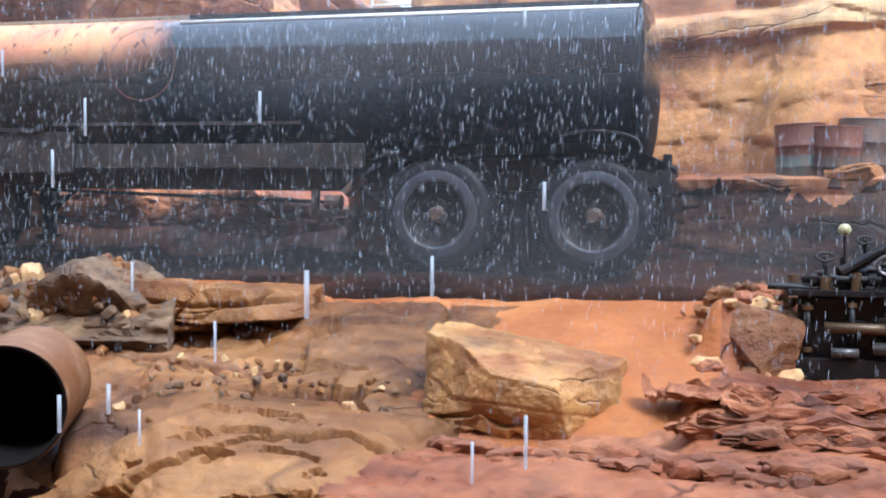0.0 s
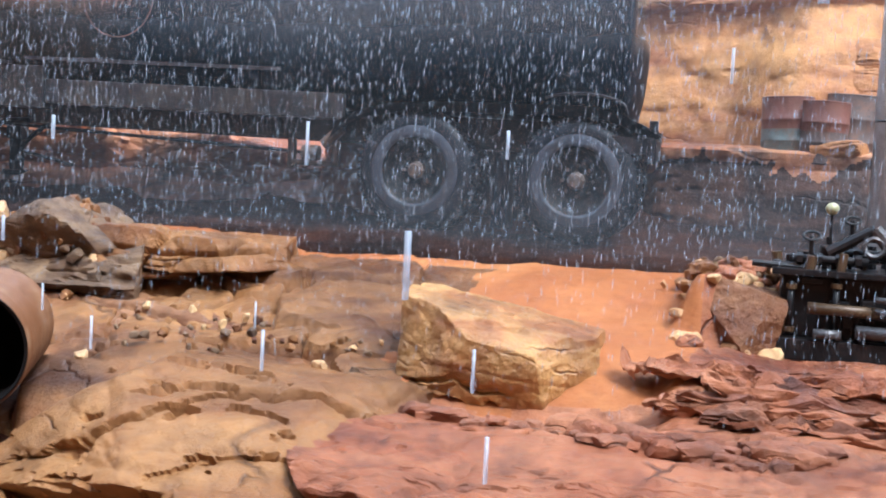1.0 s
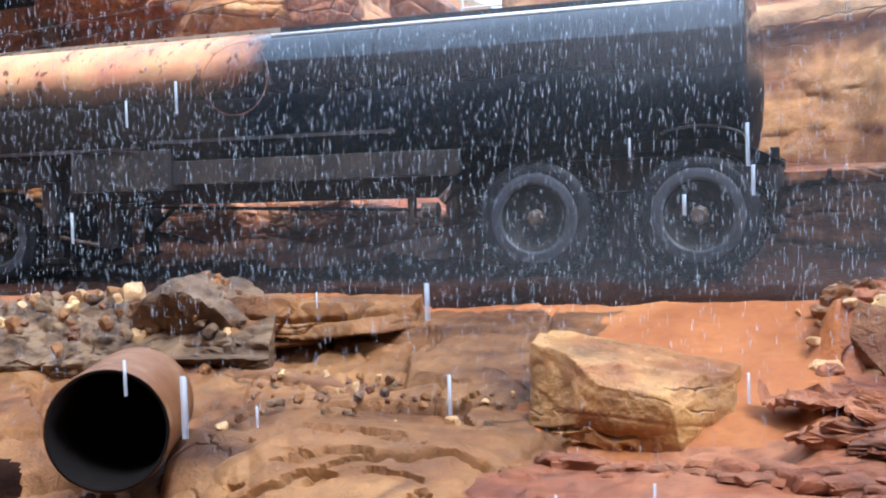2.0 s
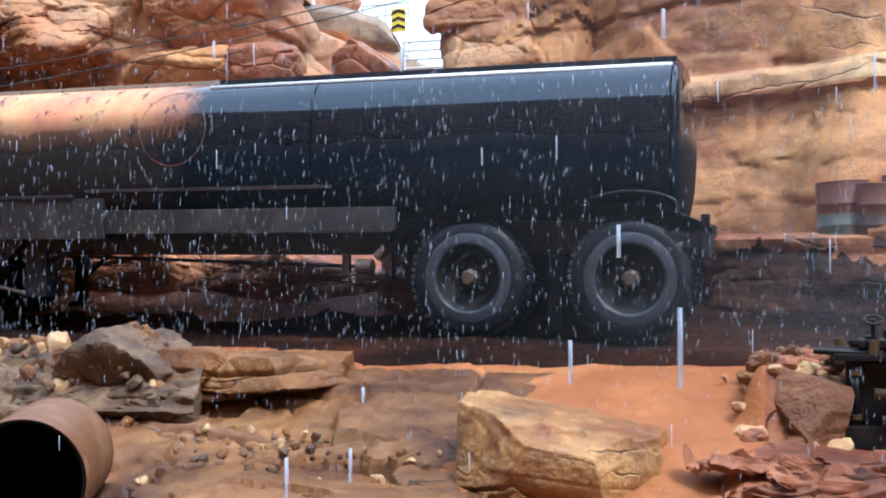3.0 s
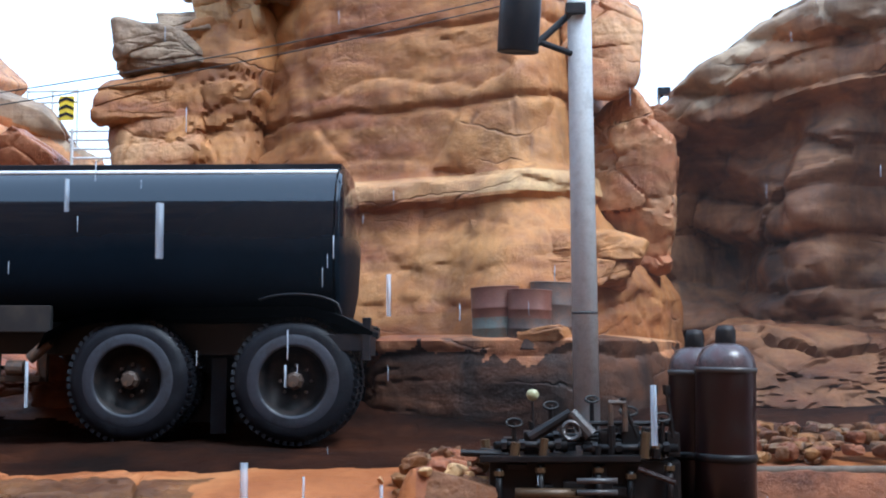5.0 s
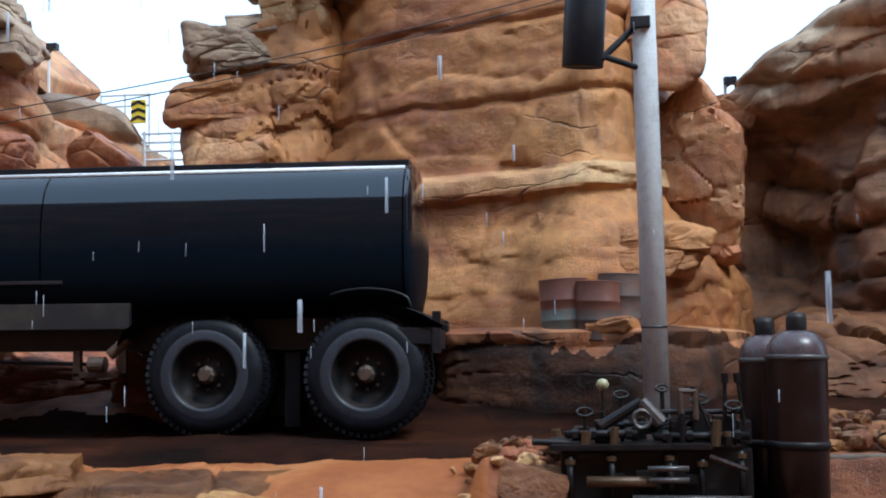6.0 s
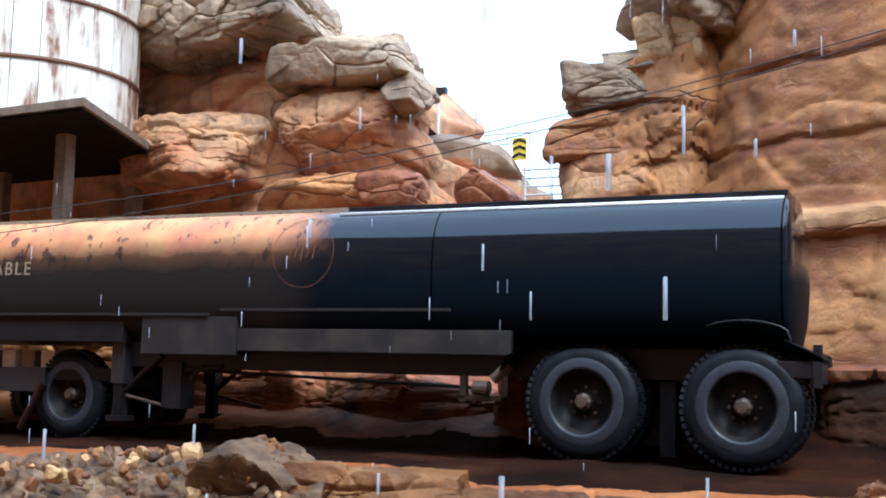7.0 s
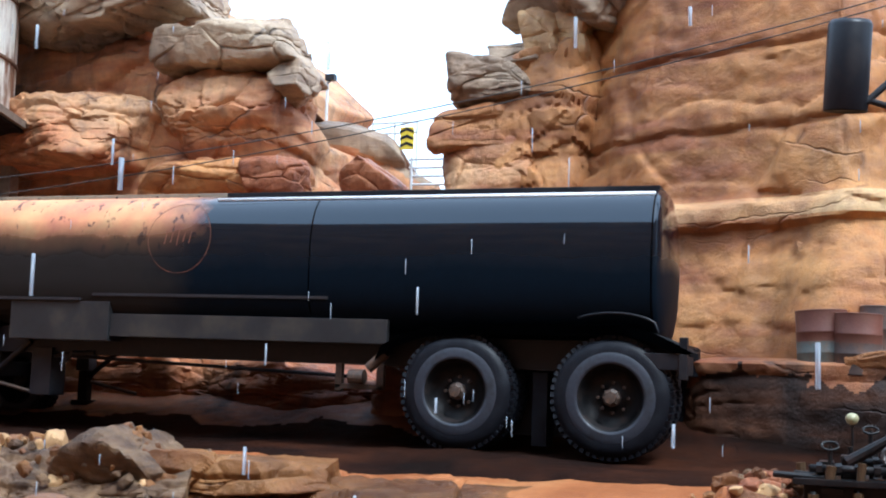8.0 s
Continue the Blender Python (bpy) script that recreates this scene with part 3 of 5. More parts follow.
def right_shape(U, Z, p):
    """A dark hollow beside a standing column, under an overhanging top."""
    wob = 0.18 * fbm(p * 1.3, 3, 15).reshape(U.shape)
    u, z = U + wob, Z + 0.7 * wob
    hollow = -0.7 * bump2(u, z, 1.35, 2.1, 0.55, 0.75, 5)
    column = 0.40 * bump2(u, z, 2.65, 2.3, 0.36, 1.1, 6)
    neck = -0.4 * bump2(u, z, 3.7, 2.6, 0.6, 0.8, 5)
    over = 0.38 * smoothstep(3.45, 3.6, z - 0.12 * (u - 2)) - 0.2 * bump2(u, z, 2.4, 3.3, 1.6, 0.2)
    blocks = 0.8 * strata_relief(p, (1.3, 1.2, 0.7), 14).reshape(U.shape)
    return hollow + column + neck + over + blocks


RIGHT_TOP = [(0, 3.6), (0.7, 3.75), (0.85, 3.95), (1.5, 4.4), (2.0, 4.7), (2.8, 4.9), (4, 4.95), (9, 5.6)]
cliff("cliff_right", "dark brown stained rock cliff with an overhanging pale top", [(4.0, 15.2), (4.7, 14.6), (5.6, 14.2), (6.6, 13.4), (8.0, 12.2), (11.0, 10.5)],
      -0.3, RIGHT_TOP, 14, [M_DARK, M_CAP], lean=0.02, step=0.04, shape=right_shape,
      pick=lambda u, z: z > np.interp(u, [a for a, b in RIGHT_TOP], [b for a, b in RIGHT_TOP]) - 0.5 + 0.2 * np.sin(u * 3.1), beds=(0.62, 0.3))
cliff("cliff_left", "weathered orange and grey rock cliff with stained overhangs", [(-24.0, 14.0), (-14.0, 15.8), (-10.5, 15.7), (-8.0, 15.25), (-6.2, 15.1), (-5.1, 15.2), (-4.7, 16.2), (-4.4, 18)],
      0.5, [(0, 7.0), (16.6, 7.0), (18.3, 5.2), (19.3, 4.9), (20.1, 4.3), (23, 4.2)], 24, [M_LEFT], lean=0.02, step=0.05, beds=(0.95, 0.22), shape=lambda U, Z, p: 0.6 * strata_relief(p, (1.8, 1.5, 0.9), 24).reshape(U.shape))
cliff("cliff_far", "pale topped rock wall behind the gap", [(-8.0, 17.2), (-6.0, 17.1), (-5.0, 17.2), (-4.0, 17.4), (-3.75, 18.5)],
      1.0, [(0, 5.2), (2.0, 5.0), (3.0, 4.85), (3.6, 4.65), (4.1, 4.2), (6, 4.0)], 34, [M_LEFT, M_CAP], lean=0.02, step=0.05,
      pick=lambda u, z: z > np.interp(u, [0, 3, 4.1], [4.55, 4.4, 3.9]), beds=(0.7, 0.25))
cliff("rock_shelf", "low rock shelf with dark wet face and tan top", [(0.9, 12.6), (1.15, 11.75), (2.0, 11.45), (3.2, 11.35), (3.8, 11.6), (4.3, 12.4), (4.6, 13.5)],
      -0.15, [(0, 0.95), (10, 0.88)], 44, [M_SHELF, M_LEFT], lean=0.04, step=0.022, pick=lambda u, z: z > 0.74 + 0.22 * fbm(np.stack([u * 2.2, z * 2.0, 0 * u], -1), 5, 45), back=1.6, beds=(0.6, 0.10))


# unseen wall, added to hold back sky and sun and darken reflections
cliff("unseen_back_wall", "added unseen brown rock wall that blocks light from behind", [(18.0, 9.0), (15.0, -1.0), (9.0, -3.4), (0.0, -3.8), (-10.0, -3.4), (-16.0, 1.0), (-17.0, 16.0)],
      -1.3, [(0, 11.5), (20, 12.3), (60, 12.0)], 54, [M_DARK], (2.5, 2.5, 1.2), 1.0, 0.02, 0.2)

# ---- loose rocks ----
def rock(name, label, centre, half, seed, material, sub=5, planes=(), cut=10, rough=0.06, block=0.6, flat=0.85, turn=0.0, group="", category="rock", wear=1.0, jitter=0.22, grit=0.55, crisp=26, carve=None, soft=0):
    """A boulder: a ball cut by planes, then weathered. planes: normal and distance in half sizes."""
    rng = np.random.RandomState(seed)
    bm = bmesh.new()
    bmesh.ops.create_icosphere(bm, subdivisions=sub, radius=1)
    co = np.array([v.co[:] for v in bm.verts])
    cuts = [(np.array(nv, float) / np.linalg.norm(nv), d) for nv, d in planes]
    for ax in ((1, 0, 0), (-1, 0, 0), (0, 1, 0), (0, -1, 0), (0, 0, 1), (0, 0, -1)):
        nv = np.array(ax) + jitter * rng.normal(size=3)
        cuts.append((nv / np.linalg.norm(nv), 0.88 + 0.12 * rng.rand()))
    for _ in range(cut):
        nv = rng.normal(size=3)
        cuts.append((nv / np.linalg.norm(nv), flat + 0.12 + 0.3 * rng.rand()))
    r = np.full(len(co), 1.5)
    if soft:
        r = 1.06 * sum((np.maximum(co @ nv, 0.02) / d) ** soft for nv, d in cuts) ** (-1 / soft)
    for nv, d in () if soft else cuts:
        c = co @ nv
        r = np.where(c > 0.05, np.minimum(r, d / np.maximum(c, 0.05)), r)
    p = co * r[:, None] * np.array(half)
    w = p + np.array(centre)
    size = float(np.mean(half))
    amp = strata_relief(w, (block * 1.5, block * 1.5, block * 0.7), seed, 0.20 * size, 0.34 * size, 0.13 * size, rough * size * 0.8)
    if soft:
        amp, wear = sculpted(w, seed, 1.3 * half[2], 0.12 * size) + 0.4 * amp, 1.0
    nrm = co / np.array(half)
    nrm = nrm / np.linalg.norm(nrm, axis=1)[:, None]
    g = w / size
    ridge = 0.5 - np.abs(fbm(g * 2.6, 5, seed + 5, 0.55))
    layer = np.exp(-(fbm(g * np.array([0.5, 0.5, 3.2]) + 9, 4, seed + 6) / 0.06) ** 2) * (vnoise(g * 1.2, seed + 8) > -0.1)
    p = p + nrm * (wear * amp + grit * size * (0.075 * ridge + 0.03 * fbm(g * 9, 4, seed + 7) - (0.02 if soft else 0.06) * layer))[:, None]
    if carve:
        p = p + nrm * carve(p, co)[:, None]
    ca, sa = math.cos(radians(turn)), math.sin(radians(turn))
    p = np.stack([p[:, 0] * ca - p[:, 1] * sa, p[:, 0] * sa + p[:, 1] * ca, p[:, 2]], -1)
    for v, c in zip(bm.verts, p):
        v.co = c
    ob = mesh_object(name, bm, material)
    ob.data.set_sharp_from_angle(angle=radians(crisp))
    ob.location = centre
    return tagged(ob, label, category, group)


CAP_LABEL = "grey tan overhanging cap rock on the cliff"
rock("cap_rock", "large grey overhanging cap rock stained dark below", (-8.95, 15.75, 6.55), (2.05, 1.3, 0.6), 101, M_CAP, 7, grit=0.25, crisp=38, soft=18)
rock("cap_rock", CAP_LABEL, (-6.2, 15.55, 5.5), (1.1, 0.9, 0.36), 102, M_CAP, 7, [((0, 0, -1), 0.8)], grit=0.25, crisp=38, soft=18)
rock("cap_rock", "rounded grey end block of the overhang", (-5.0, 15.2, 4.98), (0.27, 0.4, 0.31), 103, M_CAP, 6, grit=0.25, crisp=38, soft=18)
rock("rock_mass", "stained brown rock under the overhang", (-6.15, 15.6, 4.6), (1.1, 0.7, 0.75), 104, M_LEFT, 6, [((0, -0.8, -0.5), 0.85)], category="rock", grit=0.25, crisp=38, soft=18)
rock("rock_mass", "bulging orange tan rock layer on the cliff", (-8.6, 15.1, 4.3), (1.2, 0.8, 0.55), 105, M_LEFT, 6, category="rock", grit=0.25, crisp=38, soft=18)
rock("low_rock", "reddish rock at the foot of the cliff", (-6.0, 14.9, 3.4), (1.1, 0.8, 0.34), 106, M_CLIFF, 6, grit=0.25, crisp=38, soft=18)
rock("low_rock", "dark red rounded rock at the foot of the cliff", (-4.85, 14.5, 3.35), (0.42, 0.4, 0.34), 107, M_RED, 6, grit=0.25, crisp=38, soft=18)
rock("low_rock", "red pointed rock before the far wall", (-3.6, 14.9, 3.38), (0.42, 0.4, 0.32), 108, M_RED, 6, [((0.7, 0, 0.7), 0.6), ((-0.7, 0, 0.7), 0.62)], grit=0.25, crisp=38, soft=18)
NOTCH = "stacked rounded sandstone blocks at the edge of the gap"
for k, (x, z, hx, hz, stone) in enumerate(((-1.64, 4.40, 0.54, 0.28, M_CAP), (-1.72, 3.83, 0.56, 0.32, M_CLIFF), (-1.62, 3.2, 0.55, 0.42, M_LEFT))):
    rock("stacked_rock", NOTCH, (x, 14.15, z), (hx, 0.55, hz), 111 + k, stone, 6, cut=5, group="stacked rocks", grit=0.2, crisp=38, soft=10)
for k, (x, z, hx, hz) in enumerate(((-1.25, 4.75, 0.34, 0.24), (-0.92, 4.98, 0.30, 0.42), (-0.98, 5.45, 0.40, 0.22), (-0.55, 5.05, 0.28, 0.5))):
    rock("cap_rock", "blocky pale tan cap rock beside the gap", (x, 14.3, z), (hx, 0.5, hz), 171 + k, M_LEDGE if k % 2 else M_CAP, 6, cut=5, group="notch cap rocks", grit=0.25, crisp=38, soft=12)
rock("cap_rock", "dark overhanging rock high on the cliff", (-0.30, 13.85, 5.6), (0.5, 0.6, 0.5), 115, M_CAP, 6, grit=0.25, crisp=38, soft=14)
rock("rock_mass", "reddish blocky rock between the stack and the cliff", (-0.9, 14.2, 3.6), (0.75, 0.5, 1.2), 116, M_CLIFF, 6, grit=0.2, crisp=38, soft=14)
rock("stacked_rock", "rounded brown block beside the gap in the cliffs", (3.75, 13.6, 4.3), (0.38, 0.5, 0.55), 121, M_LEFT, 6, group="stacked rocks", grit=0.25, crisp=38, soft=18)
rock("rock_mass", "rounded orange rock mass in the corner of the cliffs", (4.0, 13.9, 2.7), (0.55, 0.6, 0.95), 122, M_LEFT, 6, category="rock", grit=0.25, crisp=38, soft=18)
rock("stacked_rock", "small brown block in the narrow gap", (4.45, 14.8, 3.5), (0.3, 0.4, 0.26), 123, M_DARK, 6, group="stacked rocks", grit=0.25, crisp=38, soft=18)
rock("rock_mass", "rounded pale orange bulge at the foot of the cliff", (3.35, 12.5, 1.68), (0.62, 0.5, 0.34), 124, M_CLIFF, 6, category="rock", grit=0.25, crisp=38, soft=18)
rock("low_rock", "orange brown rock ledge under the dark cliff", (5.9, 13.4, 0.40), (1.7, 0.9, 0.62), 125, M_BROWN, 6, grit=0.25, crisp=38, soft=18)
rock("low_rock", "dark wet red rock bank behind the trailer", (-3.6, 12.75, 0.38), (1.5, 0.55, 0.42), 126, M_BANK, 6, [((0.5, 0, 0.85), 0.8)], grit=0.25, crisp=38, soft=18)
rock("low_rock", "layered red rock bank behind the trailer", (-6.4, 12.9, 0.5), (1.7, 0.6, 0.55), 127, M_BANK, 6, grit=0.25, crisp=38, soft=18)
rock("low_rock", "orange rock behind the trailer wheels", (-1.75, 12.5, 0.32), (0.75, 0.45, 0.5), 128, M_BANK, 6, grit=0.25, crisp=38, soft=18)
rock("low_rock", "orange rock wall behind the tractor", (-8.6, 12.9, 0.9), (1.3, 0.6, 0.7), 129, M_CLIFF, 6, grit=0.25, crisp=38, soft=18)



def boulder_carving(p, d):
    x, z, front = p[:, 0], p[:, 2], smoothstep(0.1, -0.5, d[:, 1])
    split = -0.13 * np.exp(-((z + 0.10 + 0.72 * (x - 0.05) + 0.03 * fbm(p * 5, 3, 3)) / 0.026) ** 2) * smoothstep(-0.02, 0.12, x) * front
    lobe = 0.05 * np.exp(-((x - 0.22) / 0.30) ** 2 - ((z - 0.14) / 0.12) ** 2) * front
    under = -0.03 * smoothstep(-0.02, -0.25, z) * smoothstep(0.0, -0.1, x - 0.45) * front
    beds = -0.05 * np.exp(-(np.sin(z * 52 + 3 * fbm(p * 4, 3, 4)) - 0.85) ** 2 / 0.06) * smoothstep(0.12, -0.02, z) * smoothstep(0.25, 0.0, x) * front
    flakes = 0.03 * np.maximum(0, fbm(p * np.array([7, 7, 12]), 4, 5)) * smoothstep(0.5, 0.8, d[:, 2])
    return split + lobe + under + beds + flakes


rock("boulder", "large wet golden sandstone boulder with a dark split", (0.89, 6.92, -0.63), (0.61, 0.50, 0.54), 131, M_BOULDER, 7,
     [((-1, -0.12, 0.03), 0.93), ((0.20, 0.0, 1), 0.72), ((0.24, -0.6, 0.85), 0.93), ((0.03, -1, -0.28), 0.74), ((0.8, -0.5, 0.0), 0.86), ((1, 0.1, -0.25), 0.90), ((-0.5, -0.8, 0.1), 0.9)], 0, 0.08, 1.6, 1.05, wear=0.2, jitter=0.05, grit=0.34, crisp=40, carve=boulder_carving)


def bedding(p, d):
    z = p[:, 2] + 0.02 * np.sin(p[:, 0] * 3.1) + 0.015 * fbm(p * 3, 3, 8)
    front = smoothstep(0.2, -0.3, d[:, 1])
    return (-0.07 * np.exp(-((z + 0.02) / 0.016) ** 2) - 0.05 * np.exp(-((z - 0.10) / 0.012) ** 2) - 0.05 * np.exp(-((z + 0.13) / 0.014) ** 2) + 0.04 * smoothstep(-0.02, 0.0, z)) * front


def crack_across(p, d):
    x, y = p[:, 0] - 0.22, p[:, 1] + 5.75
    line = np.interp(x, [-1.1, -0.6, -0.3, -0.12, 0.0, 0.3, 0.6], [5.05, 5.0, 5.22, 5.48, 5.52, 5.56, 5.72]) + 0.05 * fbm(p * 6, 4, 2)
    side = np.interp(y, [4.9, 5.3, 5.6, 6.2], [-0.62, -0.55, -0.68, -0.6])
    top = smoothstep(-0.25, 0.05, d[:, 2])
    width = 0.013 + 0.010 * vnoise(p * 5, 12)
    pits = -0.05 * smoothstep(0.42, 0.55, fbm(p * np.array([4, 7, 7]) + 5, 4, 13))
    return (-0.14 * np.exp(-((y - line) / np.maximum(width, 0.008)) ** 2) + 0.02 * smoothstep(-0.03, 0.03, y - line) - 0.06 * np.exp(-((x - side + 0.05 * fbm(p * 5, 4, 6)) / 0.014) ** 2) * (vnoise(p * 3, 9) > -0.1) + pits) * top


def lip_flakes(p, d):
    """Thin flakes lifted off the lip, with dark slits behind them."""
    up = smoothstep(0.0, 0.35, d[:, 2])
    q = p * np.array([2.4, 9.0, 9.0])
    slit = -0.06 * np.exp(-((np.abs(fbm(q, 4, 17)) - 0.02) / 0.03) ** 2) * (vnoise(p * np.array([2.2, 4, 4]), 18) > 0.12)
    front = smoothstep(0.1, -0.5, d[:, 1])
    knobs = 0.06 * fbm(p * np.array([3.2, 4, 5]), 4, 19) * front
    return slit * up + knobs


rock("rock_slab", "long layered tan rock slab at the edge of the shelf", (-2.0, 8.02, -0.2), (1.12, 0.55, 0.26), 132, M_TAN, 7,
     [((0.06, 0, 1), 0.82), ((0, -1, 0.1), 0.85), ((1, -0.3, 0.2), 0.95), ((0.55, -0.3, -0.8), 0.62)], 2, 0.07, 1.2, 1.05, wear=0.4, jitter=0.1, grit=0.3, crisp=40, carve=bedding)
rock("rock_slab", "broad smooth tan rock with a deep crack", (-0.22, 5.78, -0.90), (1.0, 0.98, 0.45), 133, M_TAN, 7, [((0, -0.9, 1), 0.84), ((0.1, 0.3, 1), 0.84), ((-0.8, 0, 0.6), 0.88), ((0.1, -0.45, 1), 0.80), ((0.7, -0.3, 0.7), 0.9), ((-0.5, -0.8, 0.6), 0.88)], 3, 0.16, 1.5, 1.0, wear=0.15, grit=0.16, crisp=40, carve=crack_across)
rock("rock_slab", "dark brown wet rock under the layered slab", (-1.85, 7.32, -0.64), (1.0, 0.42, 0.25), 134, M_BROWN, 6, [((0, -0.7, 0.7), 0.85)], 4, 0.15, 0.9, wear=0.6, jitter=0.15, grit=0.6, crisp=35)
rock("rock_chunk", "pale brown broken rock chunk on the lower ledge", (0.31, 4.66, -0.97), (0.30, 0.22, 0.16), 135, M_TAN, 6, wear=0.6)
rock("rock_slab", "low tan rock shelf under the broken chunk", (-0.5, 4.7, -1.24), (1.3, 0.42, 0.2), 137, M_TAN, 6, wear=0.5)
rock("rock_slab", "long low red rock lip over a dark hollow", (1.95, 5.05, -0.83), (1.5, 0.45, 0.2), 136, M_RED, 7, [((0, 0, 1), 0.75), ((0, -1, -0.5), 0.5), ((0, -0.5, 1), 0.8)], 3, 0.10, 1.0, 0.95, wear=0.4, jitter=0.1, grit=0.4, crisp=36, carve=lip_flakes)


def edge_rod():
    t = thing("steel_rod", "thin dark steel rod along the lower ledge", "rod", pose(0, 0, 0))
    part("bar", tube((-1.3, 4.75, -1.076), (0.22, 4.75, -0.91), 0.012, seg=10), M_BLACK, t, "", True)


edge_rod()


def mound():
    """A heap of grey-brown rubble with stones in it."""
    ob = rock("rubble_mound", "heap of grey brown rubble and broken stones", (-3.7, 7.9, -0.42), (1.75, 0.75, 0.50), 141, M_RUBBLE, 7, [((0, 0, 1), 0.85), ((0, -0.7, 0.7), 0.8)], 10, 0.25, 0.42, 1.0, wear=0.15, grit=0.8, crisp=40)
    rock("rubble_mound", "pointed heap of grey rubble", (-2.45, 7.75, -0.06), (0.42, 0.4, 0.3), 142, M_RUBBLE, 5, [((0.7, 0, 0.7), 0.7), ((-0.7, 0, 0.7), 0.75)], 8, 0.25, 0.25, 0.9, wear=0.15, grit=0.7, crisp=40)
    rng = random.Random(5)
    shapes = []
    for k in range(6):
        r = rock("stone", "small broken tan stone in the rubble", (0, 0, -5), (0.05, 0.04, 0.035), 150 + k, (M_LEDGE, M_TAN, M_RUBBLE, M_BROWN, M_RUBBLE, M_TAN)[k], 3, (), 8, 0.05, 0.1, 0.8, 0, "rubble stones")
        shapes.append(r)
    for k in range(390):
        x, y = rng.uniform(-5.3, -2.0), rng.uniform(7.05, 8.2)
        if 150 < k <= 170:
            x, y = rng.uniform(-2.75, -2.15), rng.uniform(7.4, 7.7)
        if k > 170:
            x, y = rng.uniform(-1.6, 0.15), rng.uniform(6.2, 7.3)
        if k >= 260:
            x, y = rng.uniform(-2.9, -2.0), rng.uniform(7.3, 7.75)
        elif k > 235:
            x, y = rng.uniform(1.7, 2.4), rng.uniform(8.0, 8.9)
        top = -0.42 + 0.47 * max(0, 1 - ((x + 3.7) / 1.75) ** 2 - ((y - 7.9) / 0.85) ** 2) ** 0.4 if k <= 170 else float(ground_height(np.array([x]), np.array([y]))[0]) + 0.03
        if 150 < k <= 170 or k >= 260:
            top = 0.24 - 0.75 * abs(x + 2.45) - 0.5 * abs(7.75 - y)
        top = max(top, float(ground_height(np.array([x]), np.array([y]))[0]) + 0.01)
        c = copy_thing(shapes[k % 6], pose(x, y, top + 0.01, rng.uniform(0, 90), rng.uniform(0, 90), rng.uniform(0, 360)))
        f = (rng.uniform(0.4, 1.2) if k <= 170 or k >= 260 else rng.uniform(0.25, 0.7)) * (2.0 if rng.random() < 0.06 else 1)
        c.scale = (f, f, f)
    for r in shapes:
        bpy.data.objects.remove(r)


mound()
rng = random.Random(9)
for k in range(80):
    x = rng.uniform(0.7, 2.7)
    y = 5.93 + 0.10 * math.sin(x * 2.3) + rng.gauss(0, 0.09)
    z = float(ground_height(np.array([x]), np.array([y]))[0])
    f = rng.uniform(0.022, 0.055) * (1.5 if rng.random() < 0.15 else 1)
    rock("crust_rock", "dark red broken crust of eroded mud rock", (x, y, z + 0.3 * f), (f * rng.uniform(1.0, 2.2), f, f * rng.uniform(0.5, 0.9)), 400 + k, M_CRUST if k % 3 else M_RED, 3, (), 8, 0.3, 0.2, 0.8, rng.uniform(-30, 30), "crust rocks", wear=0.6)
for k in range(46):
    x, y = rng.uniform(1.82, 2.42), rng.uniform(7.3, 8.75)
    z = float(ground_height(np.array([x]), np.array([y]))[0]) - 0.01
    f = rng.uniform(0.03, 0.085)
    rock("bank_stone", "pale pinkish stone in the bank of the channel", (x, y, z + 0.2 * f), (f * rng.uniform(1.0, 1.7), f, f * 0.7), 190 + k, (M_LEDGE, M_RED, M_TAN)[k % 3], 3, (), 9, 0.1, 0.2, 0.8, rng.uniform(0, 180), "bank stones")
rock("bank_rock", "rounded brown rock beside the machine", (2.27, 7.74, -0.28), (0.22, 0.24, 0.24), 255, M_BROWN, 6, wear=0.4, grit=0.4)
for k in range(7):
    rock("ledge_slab", "thin eroded dark red rock layer along the bank", (2.75 + rng.uniform(-0.35, 0.45), 6.30 + 0.07 * k, -0.62 + 0.032 * k), (rng.uniform(0.6, 0.95), 0.16, 0.035), 260 + k, M_CRUST if k % 2 else M_RED, 5,
         (), 6, 0.3, 0.2, 0.9, rng.uniform(-5, 5), "rock layers", wear=1.0)


# ---- tanker trailer ----
TANK_Y, TANK_Z, TANK_A, TANK_B, TANK_E = 0.66, 1.71, 0.64, 0.70, 3.0


def tank_section(a):
    c, q = math.cos(a), math.sin(a)
    e = 2 / TANK_E
    return TANK_Y + TANK_A * math.copysign(abs(c) ** e, c), TANK_Z + TANK_B * math.copysign(abs(q) ** e, q)


def tank_side_y(z):
    """Where the near side of the tank lies at the height z."""
    q = min(1, abs(z - TANK_Z) / TANK_B)
    return TANK_Y - TANK_A * (1 - q ** TANK_E) ** (1 / TANK_E)


